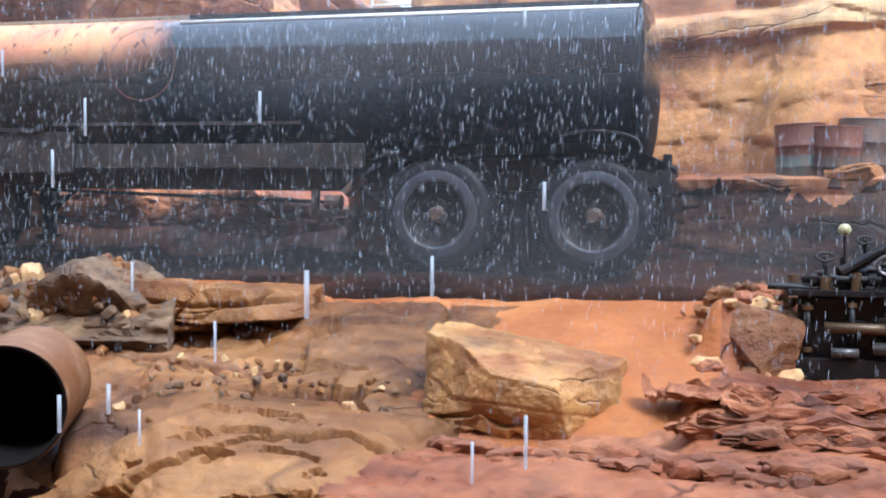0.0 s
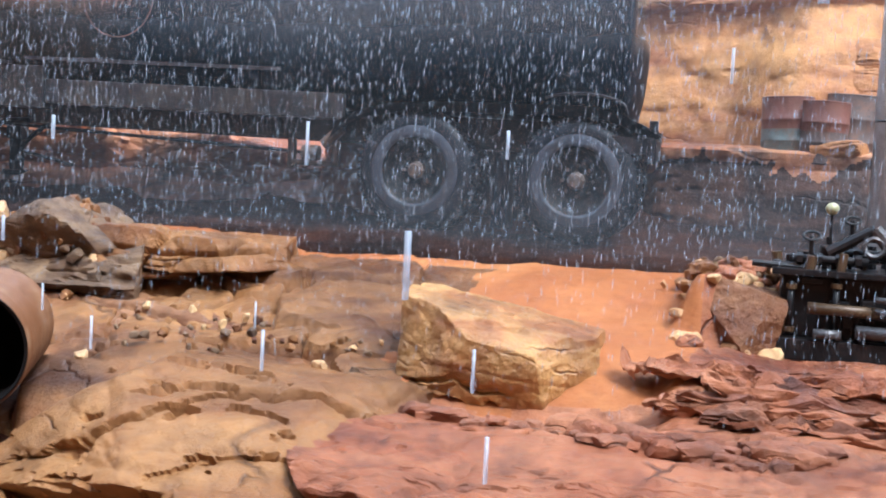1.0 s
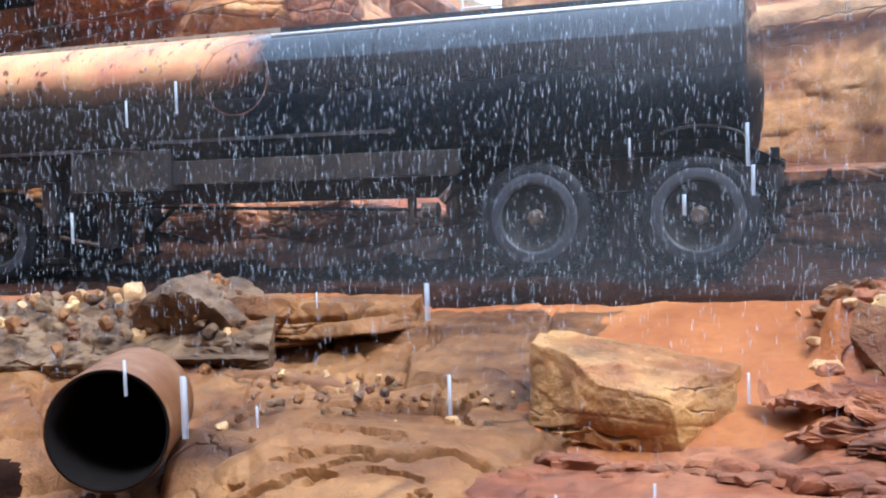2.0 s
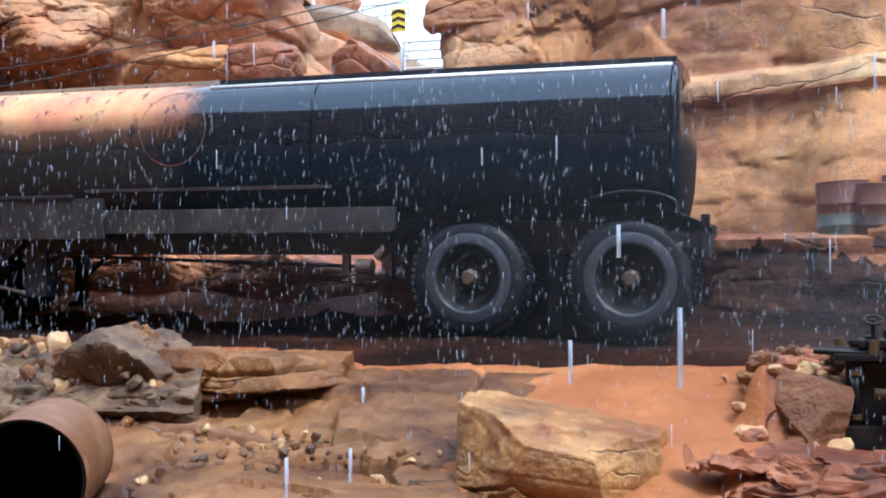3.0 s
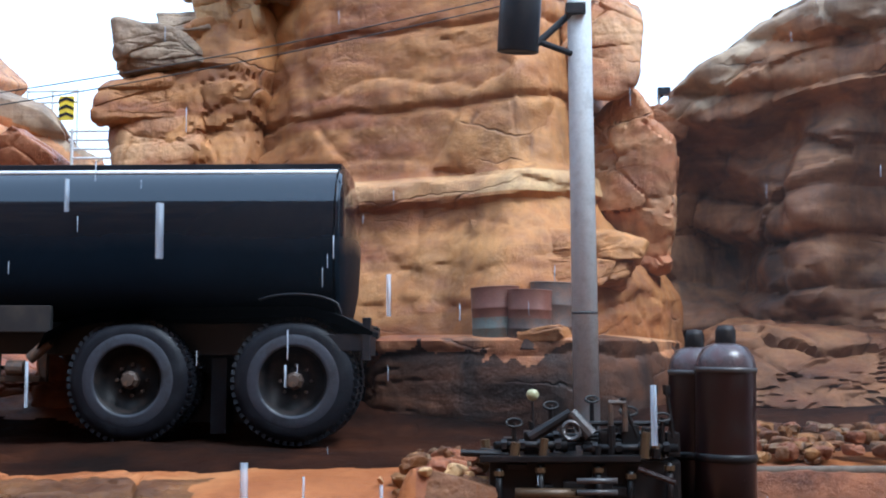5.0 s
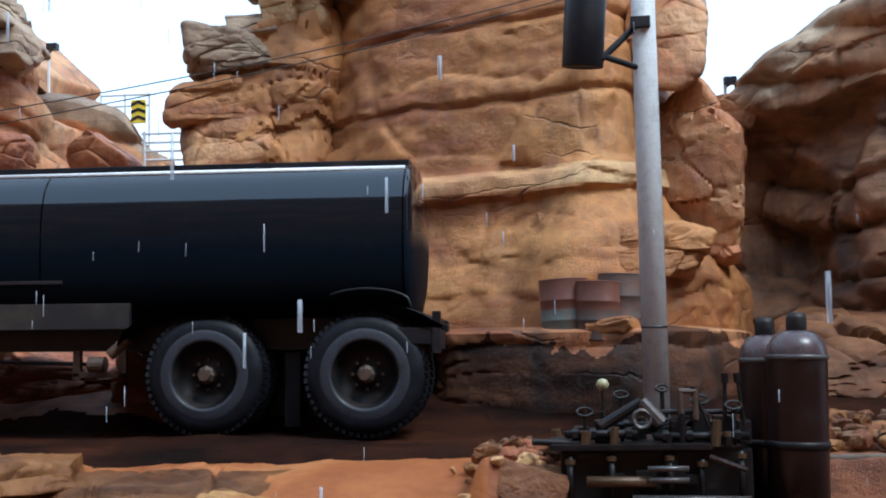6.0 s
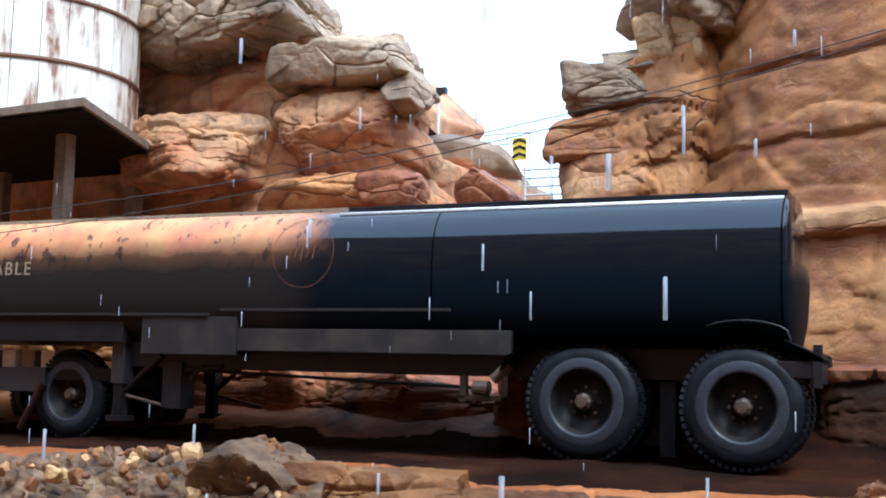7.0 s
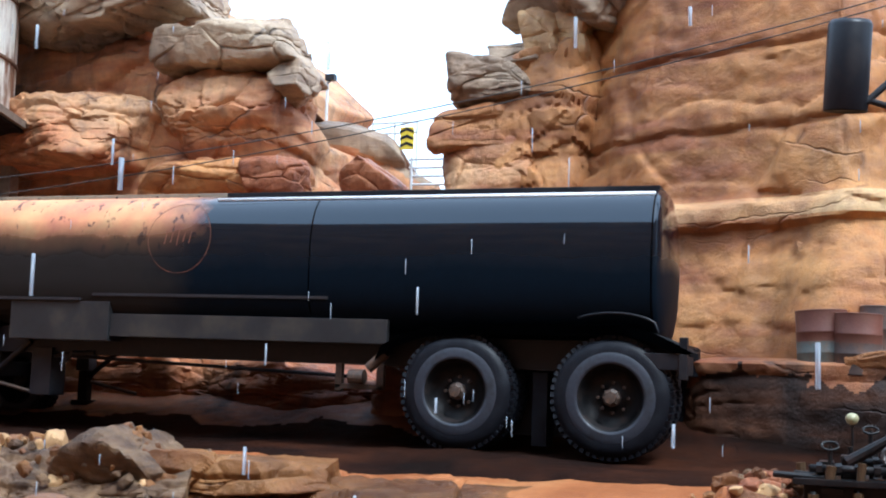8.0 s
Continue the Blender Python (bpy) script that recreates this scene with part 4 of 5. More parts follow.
def wheel(parent, x, y, radius=0.525, width=0.27, far=False):
    w = new("wheel")
    w.parent = parent
    w.location = (x, y, radius)
    s = radius
    tyre = lathe([(0.56 * s, 0.035), (0.60 * s, 0.012), (0.70 * s, 0.0), (0.85 * s, 0.004), (0.94 * s, 0.03), (0.985 * s, 0.06), (0.985 * s, width - 0.06), (0.94 * s, width - 0.03), (0.8 * s, width), (0.56 * s, width - 0.03)], 56, "Y")
    part("tyre", tyre, M_TYRE, w, "worn black rubber tyre with blocky tread", True)
    tread = bmesh.new()
    for k in range(52):
        a = 2 * math.pi * k / 52
        for y0, y1, sh in ((0.045, 0.115, 0.0), (0.125, 0.2, 0.5)):
            b = a + sh * 2 * math.pi / 52
            m = Matrix.Rotation(-b, 4, "Y") @ Matrix.Translation((s * 0.99, (y0 + y1) / 2, 0)) @ Matrix.Rotation(radians(14), 4, "X")
            bmesh.ops.create_cube(tread, size=1, matrix=m @ Matrix.Diagonal((0.04, y1 - y0, 0.042, 1)))
    part("tread", tread, M_TYRE, w)
    rim = lathe([(0.585 * s, 0.02), (0.575 * s, 0.0), (0.55 * s, 0.0), (0.53 * s, 0.04), (0.50 * s, 0.055), (0.47 * s, 0.13), (0.30 * s, 0.155), (0.2 * s, 0.15), (0.14 * s, 0.11), (0.001, 0.11)], 48, "Y")
    part("rim", rim, M_RIM, w, "dished black steel rim", True)
    part("rim_flange", lathe([(0.555 * s, 0.0), (0.56 * s, -0.010), (0.61 * s, -0.010), (0.66 * s, -0.005), (0.73 * s, -0.003), (0.75 * s, 0.003)], 48, "Y"), M_RIM_SHEEN, w, "worn rim edge painted pale for its sheen", True)
    hub = lathe([(0.15 * s, 0.13), (0.15 * s, 0.05), (0.11 * s, 0.03), (0.10 * s, 0.0), (0.001, -0.004)], 8, "Y")
    part("hub", hub, M_HUB, w, "rusty hub cap")
    for k in range(8):
        a = 2 * math.pi * k / 8
        part("bolt", tube((0.25 * s * math.cos(a), 0.115, 0.25 * s * math.sin(a)), (0.25 * s * math.cos(a), 0.16, 0.25 * s * math.sin(a)), 0.014, seg=6), M_HUB, w)
    return w


def trailer():
    t = thing("tanker_trailer", "burnt black tanker trailer with faded orange front, on twin rear axles", "trailer", pose(0, 10, 0))
    XF, XR = -10.5, 1.12
    N, L = 72, 70
    bm = bmesh.new()
    rings = []
    for i in range(L + 1):
        x = XF + (XR - XF) * i / L
        rings.append([bm.verts.new((x, *tank_section(2 * math.pi * k / N))) for k in range(N)])
    for a, b in zip(rings, rings[1:]):
        for k in range(N):
            bm.faces.new((a[k], a[(k + 1) % N], b[(k + 1) % N], b[k]))
    bm.faces.new(rings[0])
    bmesh.ops.recalc_face_normals(bm, faces=bm.faces)
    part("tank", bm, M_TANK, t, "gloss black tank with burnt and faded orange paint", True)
    bm = bmesh.new()
    prev = None
    for f, dx in ((1.0, 0.0), (0.985, 0.02), (0.95, 0.035), (0.75, 0.07), (0.45, 0.10), (0.0, 0.12)):
        if f:
            ring = [bm.verts.new((XR + dx, TANK_Y + (yy - TANK_Y) * f, TANK_Z + (zz - TANK_Z) * f)) for yy, zz in (tank_section(2 * math.pi * k / N) for k in range(N))]
        else:
            tip = bm.verts.new((XR + dx, TANK_Y, TANK_Z))
        if prev:
            for k in range(N):
                if f:
                    bm.faces.new((prev[k], prev[(k + 1) % N], ring[(k + 1) % N], ring[k]))
                else:
                    bm.faces.new((prev[k], prev[(k + 1) % N], tip))
        prev = ring
    bmesh.ops.recalc_face_normals(bm, faces=bm.faces)
    part("end_cap", bm, M_TANK, t, "dished black rear end of the tank", True)
    for x in (XR - 0.012, -2.15):
        bm = bmesh.new()
        for dx0, dx1, g in ((-0.007, 0.007, 0.0018),):
            ra = [bm.verts.new((x + dx0, TANK_Y + (yy - TANK_Y) * (1 + g), TANK_Z + (zz - TANK_Z) * (1 + g))) for yy, zz in (tank_section(2 * math.pi * k / N) for k in range(N))]
            rb = [bm.verts.new((x + dx1, TANK_Y + (yy - TANK_Y) * (1 + g), TANK_Z + (zz - TANK_Z) * (1 + g))) for yy, zz in (tank_section(2 * math.pi * k / N) for k in range(N))]
            for k in range(N):
                bm.faces.new((ra[k], ra[(k + 1) % N], rb[(k + 1) % N], rb[k]))
        bmesh.ops.solidify(bm, geom=bm.faces[:], thickness=0.006)
        bmesh.ops.recalc_face_normals(bm, faces=bm.faces)
        part("seam_band", bm, M_TANK, t, "", True)
    # added tube: paints the sky highlight along the tank's shoulder
    part("highlight_tube", tube((-3.3, 0.23, 2.333), (XR - 0.02, 0.23, 2.333), 0.021, seg=12), M_HIGHLIGHT, t, "thin white tube standing in for the tank's top highlight", True)
    part("walkway", box(-3.3, XR - 0.01, 0.40, 0.92, 2.36, 2.435), M_BLACK, t, "black edge of the walkway along the tank's top")
    part("walkway", box(XF, -3.302, 0.40, 0.92, 2.36, 2.435), M_DUST, t, "dusty tan front edge of the walkway")
    for k in range(22):
        x = XR - 0.25 - 0.5 * k
        part("rivet", tube((x, 0.392, 2.40), (x, 0.41, 2.40), 0.012, seg=8), M_BLACK, t)
    # side rail, with a step where the front is lower
    bm = box(-4.6, -1.95, 0.045, 0.12, 1.335, 1.365, bevel=0.004)
    add_box(bm, XF, -4.75, 0.045, 0.12, 1.285, 1.315, bevel=0.004)
    add_tube(bm, (-4.77, 0.08, 1.30), (-4.58, 0.08, 1.35), 0.018, seg=8)
    part("side_rail", bm, M_GREY, t, "thin grey side rail")
    part("side_skirt", box(-5.6, -1.35, 0.10, 0.16, 0.93, 1.16), M_SKIRT, t, "sooty grey side skirt panel")
    part("skirt_box", box(-5.62, -4.4, 0.07, 0.3, 0.88, 1.28), M_SKIRT, t, "stained grey box panel")
    part("frame_beam", box(-6.2, 1.3, 0.30, 0.45, 0.74, 1.02), M_BLACK, t, "black chassis beam")
    part("frame_beam", box(-6.2, 1.3, 1.8, 1.95, 0.74, 1.02), M_BLACK, t)
    # added plate, mostly hidden, that keeps light off the ground below
    part("shade_deck", box(-6.2, 1.25, 0.46, 2.2, 1.0, 1.04), M_BLACK, t, "added black plate that shades the ground under the tank")
    part("front_deck", box(XF, -5.9, 0.1, 2.1, 1.0, 1.24), M_BLACK, t)
    # mudguard over both axles
    bm = bmesh.new()
    prof = [(-1.42, 0.80), (-1.36, 0.92), (-1.18, 1.02), (-0.9, 1.10), (-0.3, 1.135), (0.5, 1.15), (0.9, 1.15), (1.12, 1.10), (1.3, 1.02), (1.45, 0.94)]
    ra, rb = [bm.verts.new((x, 0.0, z)) for x, z in prof], [bm.verts.new((x, 0.75, z)) for x, z in prof]
    lo = [bm.verts.new((x, 0.0, z - (0.09 if 0 < i < 9 else 0.03))) for i, (x, z) in enumerate(prof)]
    for i in range(len(prof) - 1):
        bm.faces.new((ra[i], ra[i + 1], rb[i + 1], rb[i]))
        bm.faces.new((lo[i], lo[i + 1], ra[i + 1], ra[i]))
    bmesh.ops.solidify(bm, geom=bm.faces[:], thickness=0.012)
    bmesh.ops.recalc_face_normals(bm, faces=bm.faces)
    part("mudguard", bm, M_BLACK, t, "black mudguard with a worn edge", True)
    # hose arch and bumper at the rear
    bm = bmesh.new()
    arc = [(0.78 + 0.40 * math.sin(a), 1.12 + 0.14 * math.cos(a) - (0.04 if a > 1.2 else 0)) for a in np.linspace(-0.9, 1.9, 12)]
    bm = sweep([(a[0], 0.06, a[1]) for a in arc], 0.011)
    part("guard_hoop", bm, M_BLACK, t, "thin bent hoop at the rear corner", True)
    part("bumper_post", box(1.36, 1.43, 0.0, 0.08, 0.70, 1.06), M_BLACK, t)
    bm = box(1.05, 1.38, 0.02, 0.10, 0.78, 0.92)
    part("bumper_bracket", bm, M_BLACK, t)
    part("bumper", box(1.36, 1.43, 0.08, 0.40, 0.74, 0.90), M_BLACK, t, "black rear bumper beam")
    for x in (-0.63, 0.78):
        wheel(t, x, 0.0)
        wheel(t, x, 0.33)
        far = wheel(t, x, 2.25)
        far.rotation_euler = (0, 0, math.pi)
        part("axle", tube((x, 0.1, 0.525), (x, 2.2, 0.525), 0.07), M_BLACK, t)
        part("spring", box(x - 0.5, x + 0.5, 0.62, 0.72, 0.62, 0.70), M_BLACK, t)
    part("mud_flap", box(0.0, 0.14, 0.34, 0.6, 0.06, 0.72), M_TYRE, t, "black rubber mud flap")
    # added black plate that stands for the shaded void between the wheels
    part("dark_fill_plate", box(-0.75, 0.95, 0.64, 0.68, 0.14, 1.05), M_BLACK, t)
    # valve bracket before the wheels
    bm = box(-1.95, -1.88, 0.3, 0.36, 0.48, 0.75)
    add_box(bm, -1.95, -1.45, 0.3, 0.36, 0.50, 0.55)
    add_box(bm, -1.52, -1.45, 0.3, 0.36, 0.5, 0.75)
    add_tube(bm, (-1.75, 0.2, 0.62), (-1.6, 0.2, 0.62), 0.07)
    add_tube(bm, (-1.52, 0.1, 0.7), (-1.35, 0.1, 0.85), 0.05)
    part("valve_bracket", bm, M_HUB, t, "rusty valve bracket under the beam")
    bm = tube((-5.2, 0.4, 0.72), (-1.8, 0.4, 0.62), 0.018, seg=8)
    part("brake_line", bm, M_BLACK, t, "thin black pipe under the chassis")
    # landing legs
    for yy in (0.2, 1.9):
        leg = part("landing_leg", box(-6.12, -5.94, yy, yy + 0.16, 0.55, 1.1), M_GREY, t, "grey stained landing leg")
        part("lower_tube", box(-6.09, -5.97, yy + 0.02, yy + 0.14, 0.2, 0.56), M_RIM, leg)
        part("foot_plate", box(-6.15, -5.91, yy - 0.02, yy + 0.18, 0.14, 0.2), M_RIM, leg)
        part("brace", tube((-5.98, yy + 0.08, 0.48), (-5.5, yy + 0.08, 0.86), 0.03, seg=8), M_BLACK, leg)
        part("brace", tube((-5.95, yy + 0.08, 0.42), (-5.3, yy + 0.08, 0.30), 0.02, seg=8), M_HUB, leg)
    bm = box(-5.45, -5.2, 0.25, 0.5, 0.3, 0.8)
    add_tube(bm, (-5.2, 0.3, 0.72), (-4.7, 0.3, 0.76), 0.03, seg=8)
    add_tube(bm, (-5.1, 0.28, 0.62), (-4.95, 0.28, 0.76), 0.025, seg=8)
    part("gear_box", bm, M_BLACK, t, "black crank gear box")
    # faded round emblem, plain shapes
    bm = bmesh.new()
    cx, cz, R = -3.60, 1.93, 0.36
    loops = [[bm.verts.new((cx + rr * math.cos(a), tank_side_y(cz + rr * math.sin(a)) - 0.004, cz + rr * math.sin(a))) for a in np.linspace(0, 2 * math.pi, 48, endpoint=False)] for rr in (R - 0.007, R)]
    for k in range(48):
        bm.faces.new((loops[0][k], loops[0][(k + 1) % 48], loops[1][(k + 1) % 48], loops[1][k]))
    for k, (u, h) in enumerate(((-0.17, 0.07), (-0.10, 0.05), (-0.03, 0.08), (0.04, 0.05), (0.11, 0.06))):
        q = [bm.verts.new((cx + u + dx, tank_side_y(cz + dz) - 0.004, cz + dz)) for dx, dz in ((0, -h), (0.012, -h), (0.032, h), (0.02, h))]
        bm.faces.new(q)
    bmesh.ops.recalc_face_normals(bm, faces=bm.faces)
    part("emblem", bm, M_EMBLEM, t, "faint scorched round emblem with slanting bars", True)
    cu = bpy.data.curves.new("lettering", "FONT")
    cu.body, cu.size, cu.extrude, cu.space_character = "MABLE", 0.22, 0.002, 1.25
    txt = new("lettering", cu)
    deps = bpy.context.evaluated_depsgraph_get()
    me = bpy.data.meshes.new_from_object(txt.evaluated_get(deps))
    bpy.data.objects.remove(txt)
    for v in me.vertices:
        z = 1.745 + v.co.y
        v.co = (-7.98 + v.co.x, tank_side_y(z) - 0.004 - v.co.z, z)
    me.materials.clear()
    me.materials.append(M_LETTER)
    ob = new("lettering", me)
    ob.parent = t
    tagged(ob, "faded cream capital letters reading MABLE")
    t.matrix_world = pose(0.78, 10, 0, 0, 0.7, 0) @ pose(-0.78, 0, 0)
    return t


M_EMBLEM = plain_material("scorched_orange_emblem", (0.16, 0.055, 0.03), 0.45, 0, (0.05, 0.025, 0.02), 0.9, 4)
trailer()


def tractor():
    t = thing("tractor_unit", "dark truck tractor rear with black tyres and pale boxes", "truck", pose(-7.2, 10.25, 0))
    part("chassis", box(-3.2, 0.6, 0.3, 1.6, 0.55, 0.72), M_BLACK, t)
    part("side_plate", box(-1.3, 0.05, 0.05, 0.12, 0.52, 0.80), M_GREY, t, "grey green side plate")
    part("mudguard", box(0.05, 0.95, 0.1, 0.5, 0.66, 0.8), M_RIM, t, "rusty brown mudguard")
    part("strut", tube((-0.25, 0.02, 0.1), (0.05, 0.02, 0.62), 0.045), M_RED_PAINT, t, "dark red strut")
    for k, x in enumerate((-1.0, -0.72, -0.42, -0.12)):
        part("box", box(x, x + 0.2, 0.15, 0.5, 0.8, 1.0), M_WHITE if k % 2 else M_WOOD, t, "pale dirty box")
    for x in (0.35, -1.45):
        wheel(t, x, 0.1, 0.5)
        wheel(t, x, 1.5, 0.5)


tractor()


# ---- pole, lamp, drums, machine ----
def utility_pole():
    t = thing("lamp_pole", "wet grey metal pole carrying a black floodlight", "pole", pose(3.29, 10.85, 0))
    part("shaft", tube((0, 0, -0.7), (0, 0, 6.5), 0.119, 0.105, 28), M_STEEL, t, "", True)
    part("joint_ring", tube((0, 0, 0.88), (0, 0, 0.90), 0.121, seg=28), M_GREY, t, "", True)
    lamp = new("floodlight")
    lamp.parent = t
    lamp.matrix_local = pose(-0.55, -0.15, 3.62)
    part("can", lathe([(0.001, -0.32), (0.165, -0.32), (0.185, -0.345), (0.19, -0.33), (0.19, 0.42), (0.17, 0.46), (0.001, 0.46)], 32, m=pose(0, 0, 0, 8, 4, 0)), M_BLACK, lamp, "glossy black cylinder lamp housing", True)
    part("lens", lathe([(0.001, -0.326), (0.155, -0.326)], 32, m=pose(0, 0, 0, 8, 4, 0)), M_RIM, lamp, "dark lens", True)
    part("bracket", tube((0.15, 0, -0.28), (0.5, 0.1, 0.06), 0.032, seg=10), M_BLACK, lamp)
    part("bracket", tube((0.15, 0, -0.25), (0.5, 0.1, -0.36), 0.03, seg=10), M_BLACK, lamp)
    part("clamp", box(0.42, 0.6, -0.02, 0.2, 0.0, 0.10), M_BLACK, lamp)
    return t


lamp_pole = utility_pole()


def drum(x, y, z, r, h, top, low, tilt=(0, 0)):
    t = thing("oil_drum", "old dented oil drum on the rock shelf", "drum", pose(x, y, z, tilt[0], tilt[1], 0), "oil drums")
    up = lathe([(r * 0.93, h - 0.015), (r, h - 0.012), (r * 1.015, h), (r * 0.98, h + 0.004), (r * 0.96, h - 0.012), (0.001, h - 0.014)], 32)
    part("lid", up, top, t, "", True)
    part("upper_body", lathe([(r, h - 0.012), (r, h * 0.68), (r * 1.025, h * 0.665), (r, h * 0.65), (r, h * 0.52)], 32), top, t, "faded red upper half", True)
    part("lower_body", lathe([(r, h * 0.52), (r, h * 0.36), (r * 1.025, h * 0.345), (r, h * 0.33), (r, 0.02), (r * 1.015, 0), (0.001, 0.0)], 32), low, t, "grey lower half", True)


drum(2.49, 11.82, 0.78, 0.24, 0.62, M_DRUM_RED, M_DRUM_GREY, (0, -2))
drum(2.79, 11.68, 0.78, 0.22, 0.58, M_DRUM_RED, M_DRUM_DARK, (0, 2))
drum(3.03, 11.9, 0.78, 0.24, 0.66, M_DRUM_DARK, M_DRUM_DARK, (0, 3))
rock("shelf_stone", "small tan stones lying by the drums", (2.95, 11.55, 0.92), (0.22, 0.14, 0.08), 301, M_CLIFF, 4)


def machine():
    t = thing("pump_machine", "oily black iron pumping machine with pipes and levers", "machine", pose(0, 0, 0))
    part("bed", box(2.42, 3.72, 7.6, 8.5, -0.45, -0.32), M_MACHINE, t)
    part("housing", box(2.46, 3.66, 7.72, 8.4, -0.34, 0.06, bevel=0.02), M_MACHINE, t, "black iron housing")
    part("top_plate", box(2.40, 3.4, 7.62, 8.45, 0.06, 0.10), M_MACHINE, t)
    part("spout", tube((2.28, 7.7, 0.115), (2.6, 7.7, 0.10), 0.022, seg=10), M_MACHINE, t)
    part("pipe", tube((2.62, 7.62, -0.13), (3.05, 7.62, -0.135), 0.035, seg=14), M_BRASS, t, "tarnished brass pipe", True)
    part("pipe", tube((2.9, 7.6, -0.25), (3.62, 7.6, -0.26), 0.04, seg=14), M_PIPE, t, "bare steel pipe", True)
    part("pipe", tube((2.66, 7.6, -0.28), (2.82, 7.6, -0.28), 0.03, seg=14), M_PIPE, t, "", True)
    part("pipe", tube((3.0, 7.58, -0.05), (3.25, 7.58, -0.05), 0.018, seg=12), M_PIPE, t, "", True)
    part("pipe", tube((3.0, 7.58, -0.12), (3.25, 7.58, -0.12), 0.018, seg=12), M_PIPE, t, "", True)
    rng = random.Random(3)
    for x, h in ((2.55, 0.12), (2.68, 0.16), (3.16, 0.16), (3.3, 0.2), (3.44, 0.18), (3.58, 0.15)):
        part("valve_block", box(x, x + rng.uniform(0.08, 0.13), 7.75, 7.95, 0.08, 0.08 + h, bevel=0.012), M_MACHINE, t)
    part("bracket_arm", tube((2.72, 7.75, 0.2), (2.98, 7.75, 0.36), 0.04, 0.03, 10), M_MACHINE, t)
    part("bracket_arm", tube((2.98, 7.75, 0.36), (3.1, 7.75, 0.22), 0.04, 0.05, 10), M_PIPE, t, "pale worn lever arm")
    bm = bmesh.new()
    bm = sweep([(2.98 + 0.055 * math.cos(a), 7.72, 0.25 + 0.055 * math.sin(a)) for a in np.linspace(0, 2 * math.pi, 18, endpoint=False)], 0.015, 6, True)
    part("ring", bm, M_PIPE, t)
    part("cross_bar", tube((2.95, 7.8, 0.29), (3.6, 7.8, 0.285), 0.016, seg=8), M_MACHINE, t)
    bm = tube((3.23, 7.75, 0.24), (3.23, 7.75, 0.42), 0.018, seg=8)
    add_tube(bm, (3.32, 7.75, 0.24), (3.32, 7.75, 0.42), 0.018, seg=8)
    add_tube(bm, (3.22, 7.75, 0.42), (3.33, 7.75, 0.42), 0.018, seg=8)
    part("shackle", bm, M_HUB, t, "rusty shackle")
    for x, lean, h in ((3.40, -0.08, 0.2), (3.50, 0.01, 0.28), (3.62, -0.03, 0.28)):
        lv = part("lever", tube((x, 7.76, 0.2), (x + lean, 7.76, 0.2 + h), 0.016, 0.012, 8), M_MACHINE, t)
        part("grip", tube((x + lean, 7.76, 0.19 + h), (x + lean * 1.15, 7.76, 0.25 + h), 0.024, seg=10), M_MACHINE, lv)
    for x, y, h, r in ((2.62, 7.72, 0.30, 0.05), (2.86, 7.9, 0.40, 0.045), (3.12, 7.84, 0.44, 0.04), (3.36, 7.9, 0.36, 0.055), (3.55, 7.72, 0.33, 0.05)):
        stem = part("valve_stem", tube((x, y, 0.08), (x, y, h), 0.014, seg=8), M_MACHINE, t)
        part("hand_wheel", sweep([(x + r * math.cos(a), y + 0.3 * r * math.sin(a), h + 0.5 * r * math.sin(a)) for a in np.linspace(0, 2 * math.pi, 14, endpoint=False)], 0.009, 6, True), M_MACHINE, stem, "small black hand wheel")
    for x, z0, z1 in ((2.52, -0.30, 0.02), (2.78, -0.32, 0.04), (3.14, -0.30, 0.04), (3.34, -0.33, 0.0), (3.58, -0.30, 0.05)):
        part("down_pipe", tube((x, 7.66, z0), (x, 7.66, z1), 0.022, seg=10), M_MACHINE, t, "", True)
        for z in (z0 + 0.03, z1 - 0.03):
            part("collar", tube((x, 7.66, z - 0.015), (x, 7.66, z + 0.015), 0.034, seg=10), M_BRASS, t)
    for x0, x1, y, z in ((2.50, 2.95, 7.70, 0.16), (2.8, 3.5, 7.86, 0.20), (3.05, 3.64, 7.70, 0.14)):
        pipe = part("manifold", tube((x0, y, z), (x1, y, z), 0.026, seg=10), M_MACHINE, t, "", True)
        for k in range(4):
            q = x0 + (x1 - x0) * (k + 0.5) / 4
            part("nut", tube((q - 0.018, y, z), (q + 0.018, y, z), 0.038, seg=6), M_MACHINE, pipe)
    part("hose", tube((3.38, 7.6, 0.02), (3.6, 7.58, -0.06), 0.018, seg=8), M_RED_PAINT, t, "thin dark red hose")
    for k in range(34):
        x, y = rng.uniform(2.42, 3.66), rng.uniform(7.64, 8.2)
        part("fitting", tube((x, y, 0.08), (x + rng.uniform(-0.02, 0.02), y, 0.09 + rng.uniform(0.04, 0.2)), rng.uniform(0.012, 0.032), seg=8), rng.choice([M_MACHINE, M_MACHINE, M_MACHINE, M_BRASS]), t)
    for k in range(8):
        x, z = rng.uniform(2.4, 3.3), rng.uniform(0.12, 0.26)
        part("rod", tube((x, 7.8, z), (x + rng.uniform(0.15, 0.4), 7.8, z + rng.uniform(-0.03, 0.05)), 0.012, seg=8), M_MACHINE, t)
    for k in range(10):
        x, z = rng.uniform(2.5, 3.5), rng.uniform(-0.28, 0.02)
        part("flange", box(x, x + rng.uniform(0.05, 0.14), 7.66, 7.73, z, z + rng.uniform(0.03, 0.09)), M_MACHINE, t)


machine()


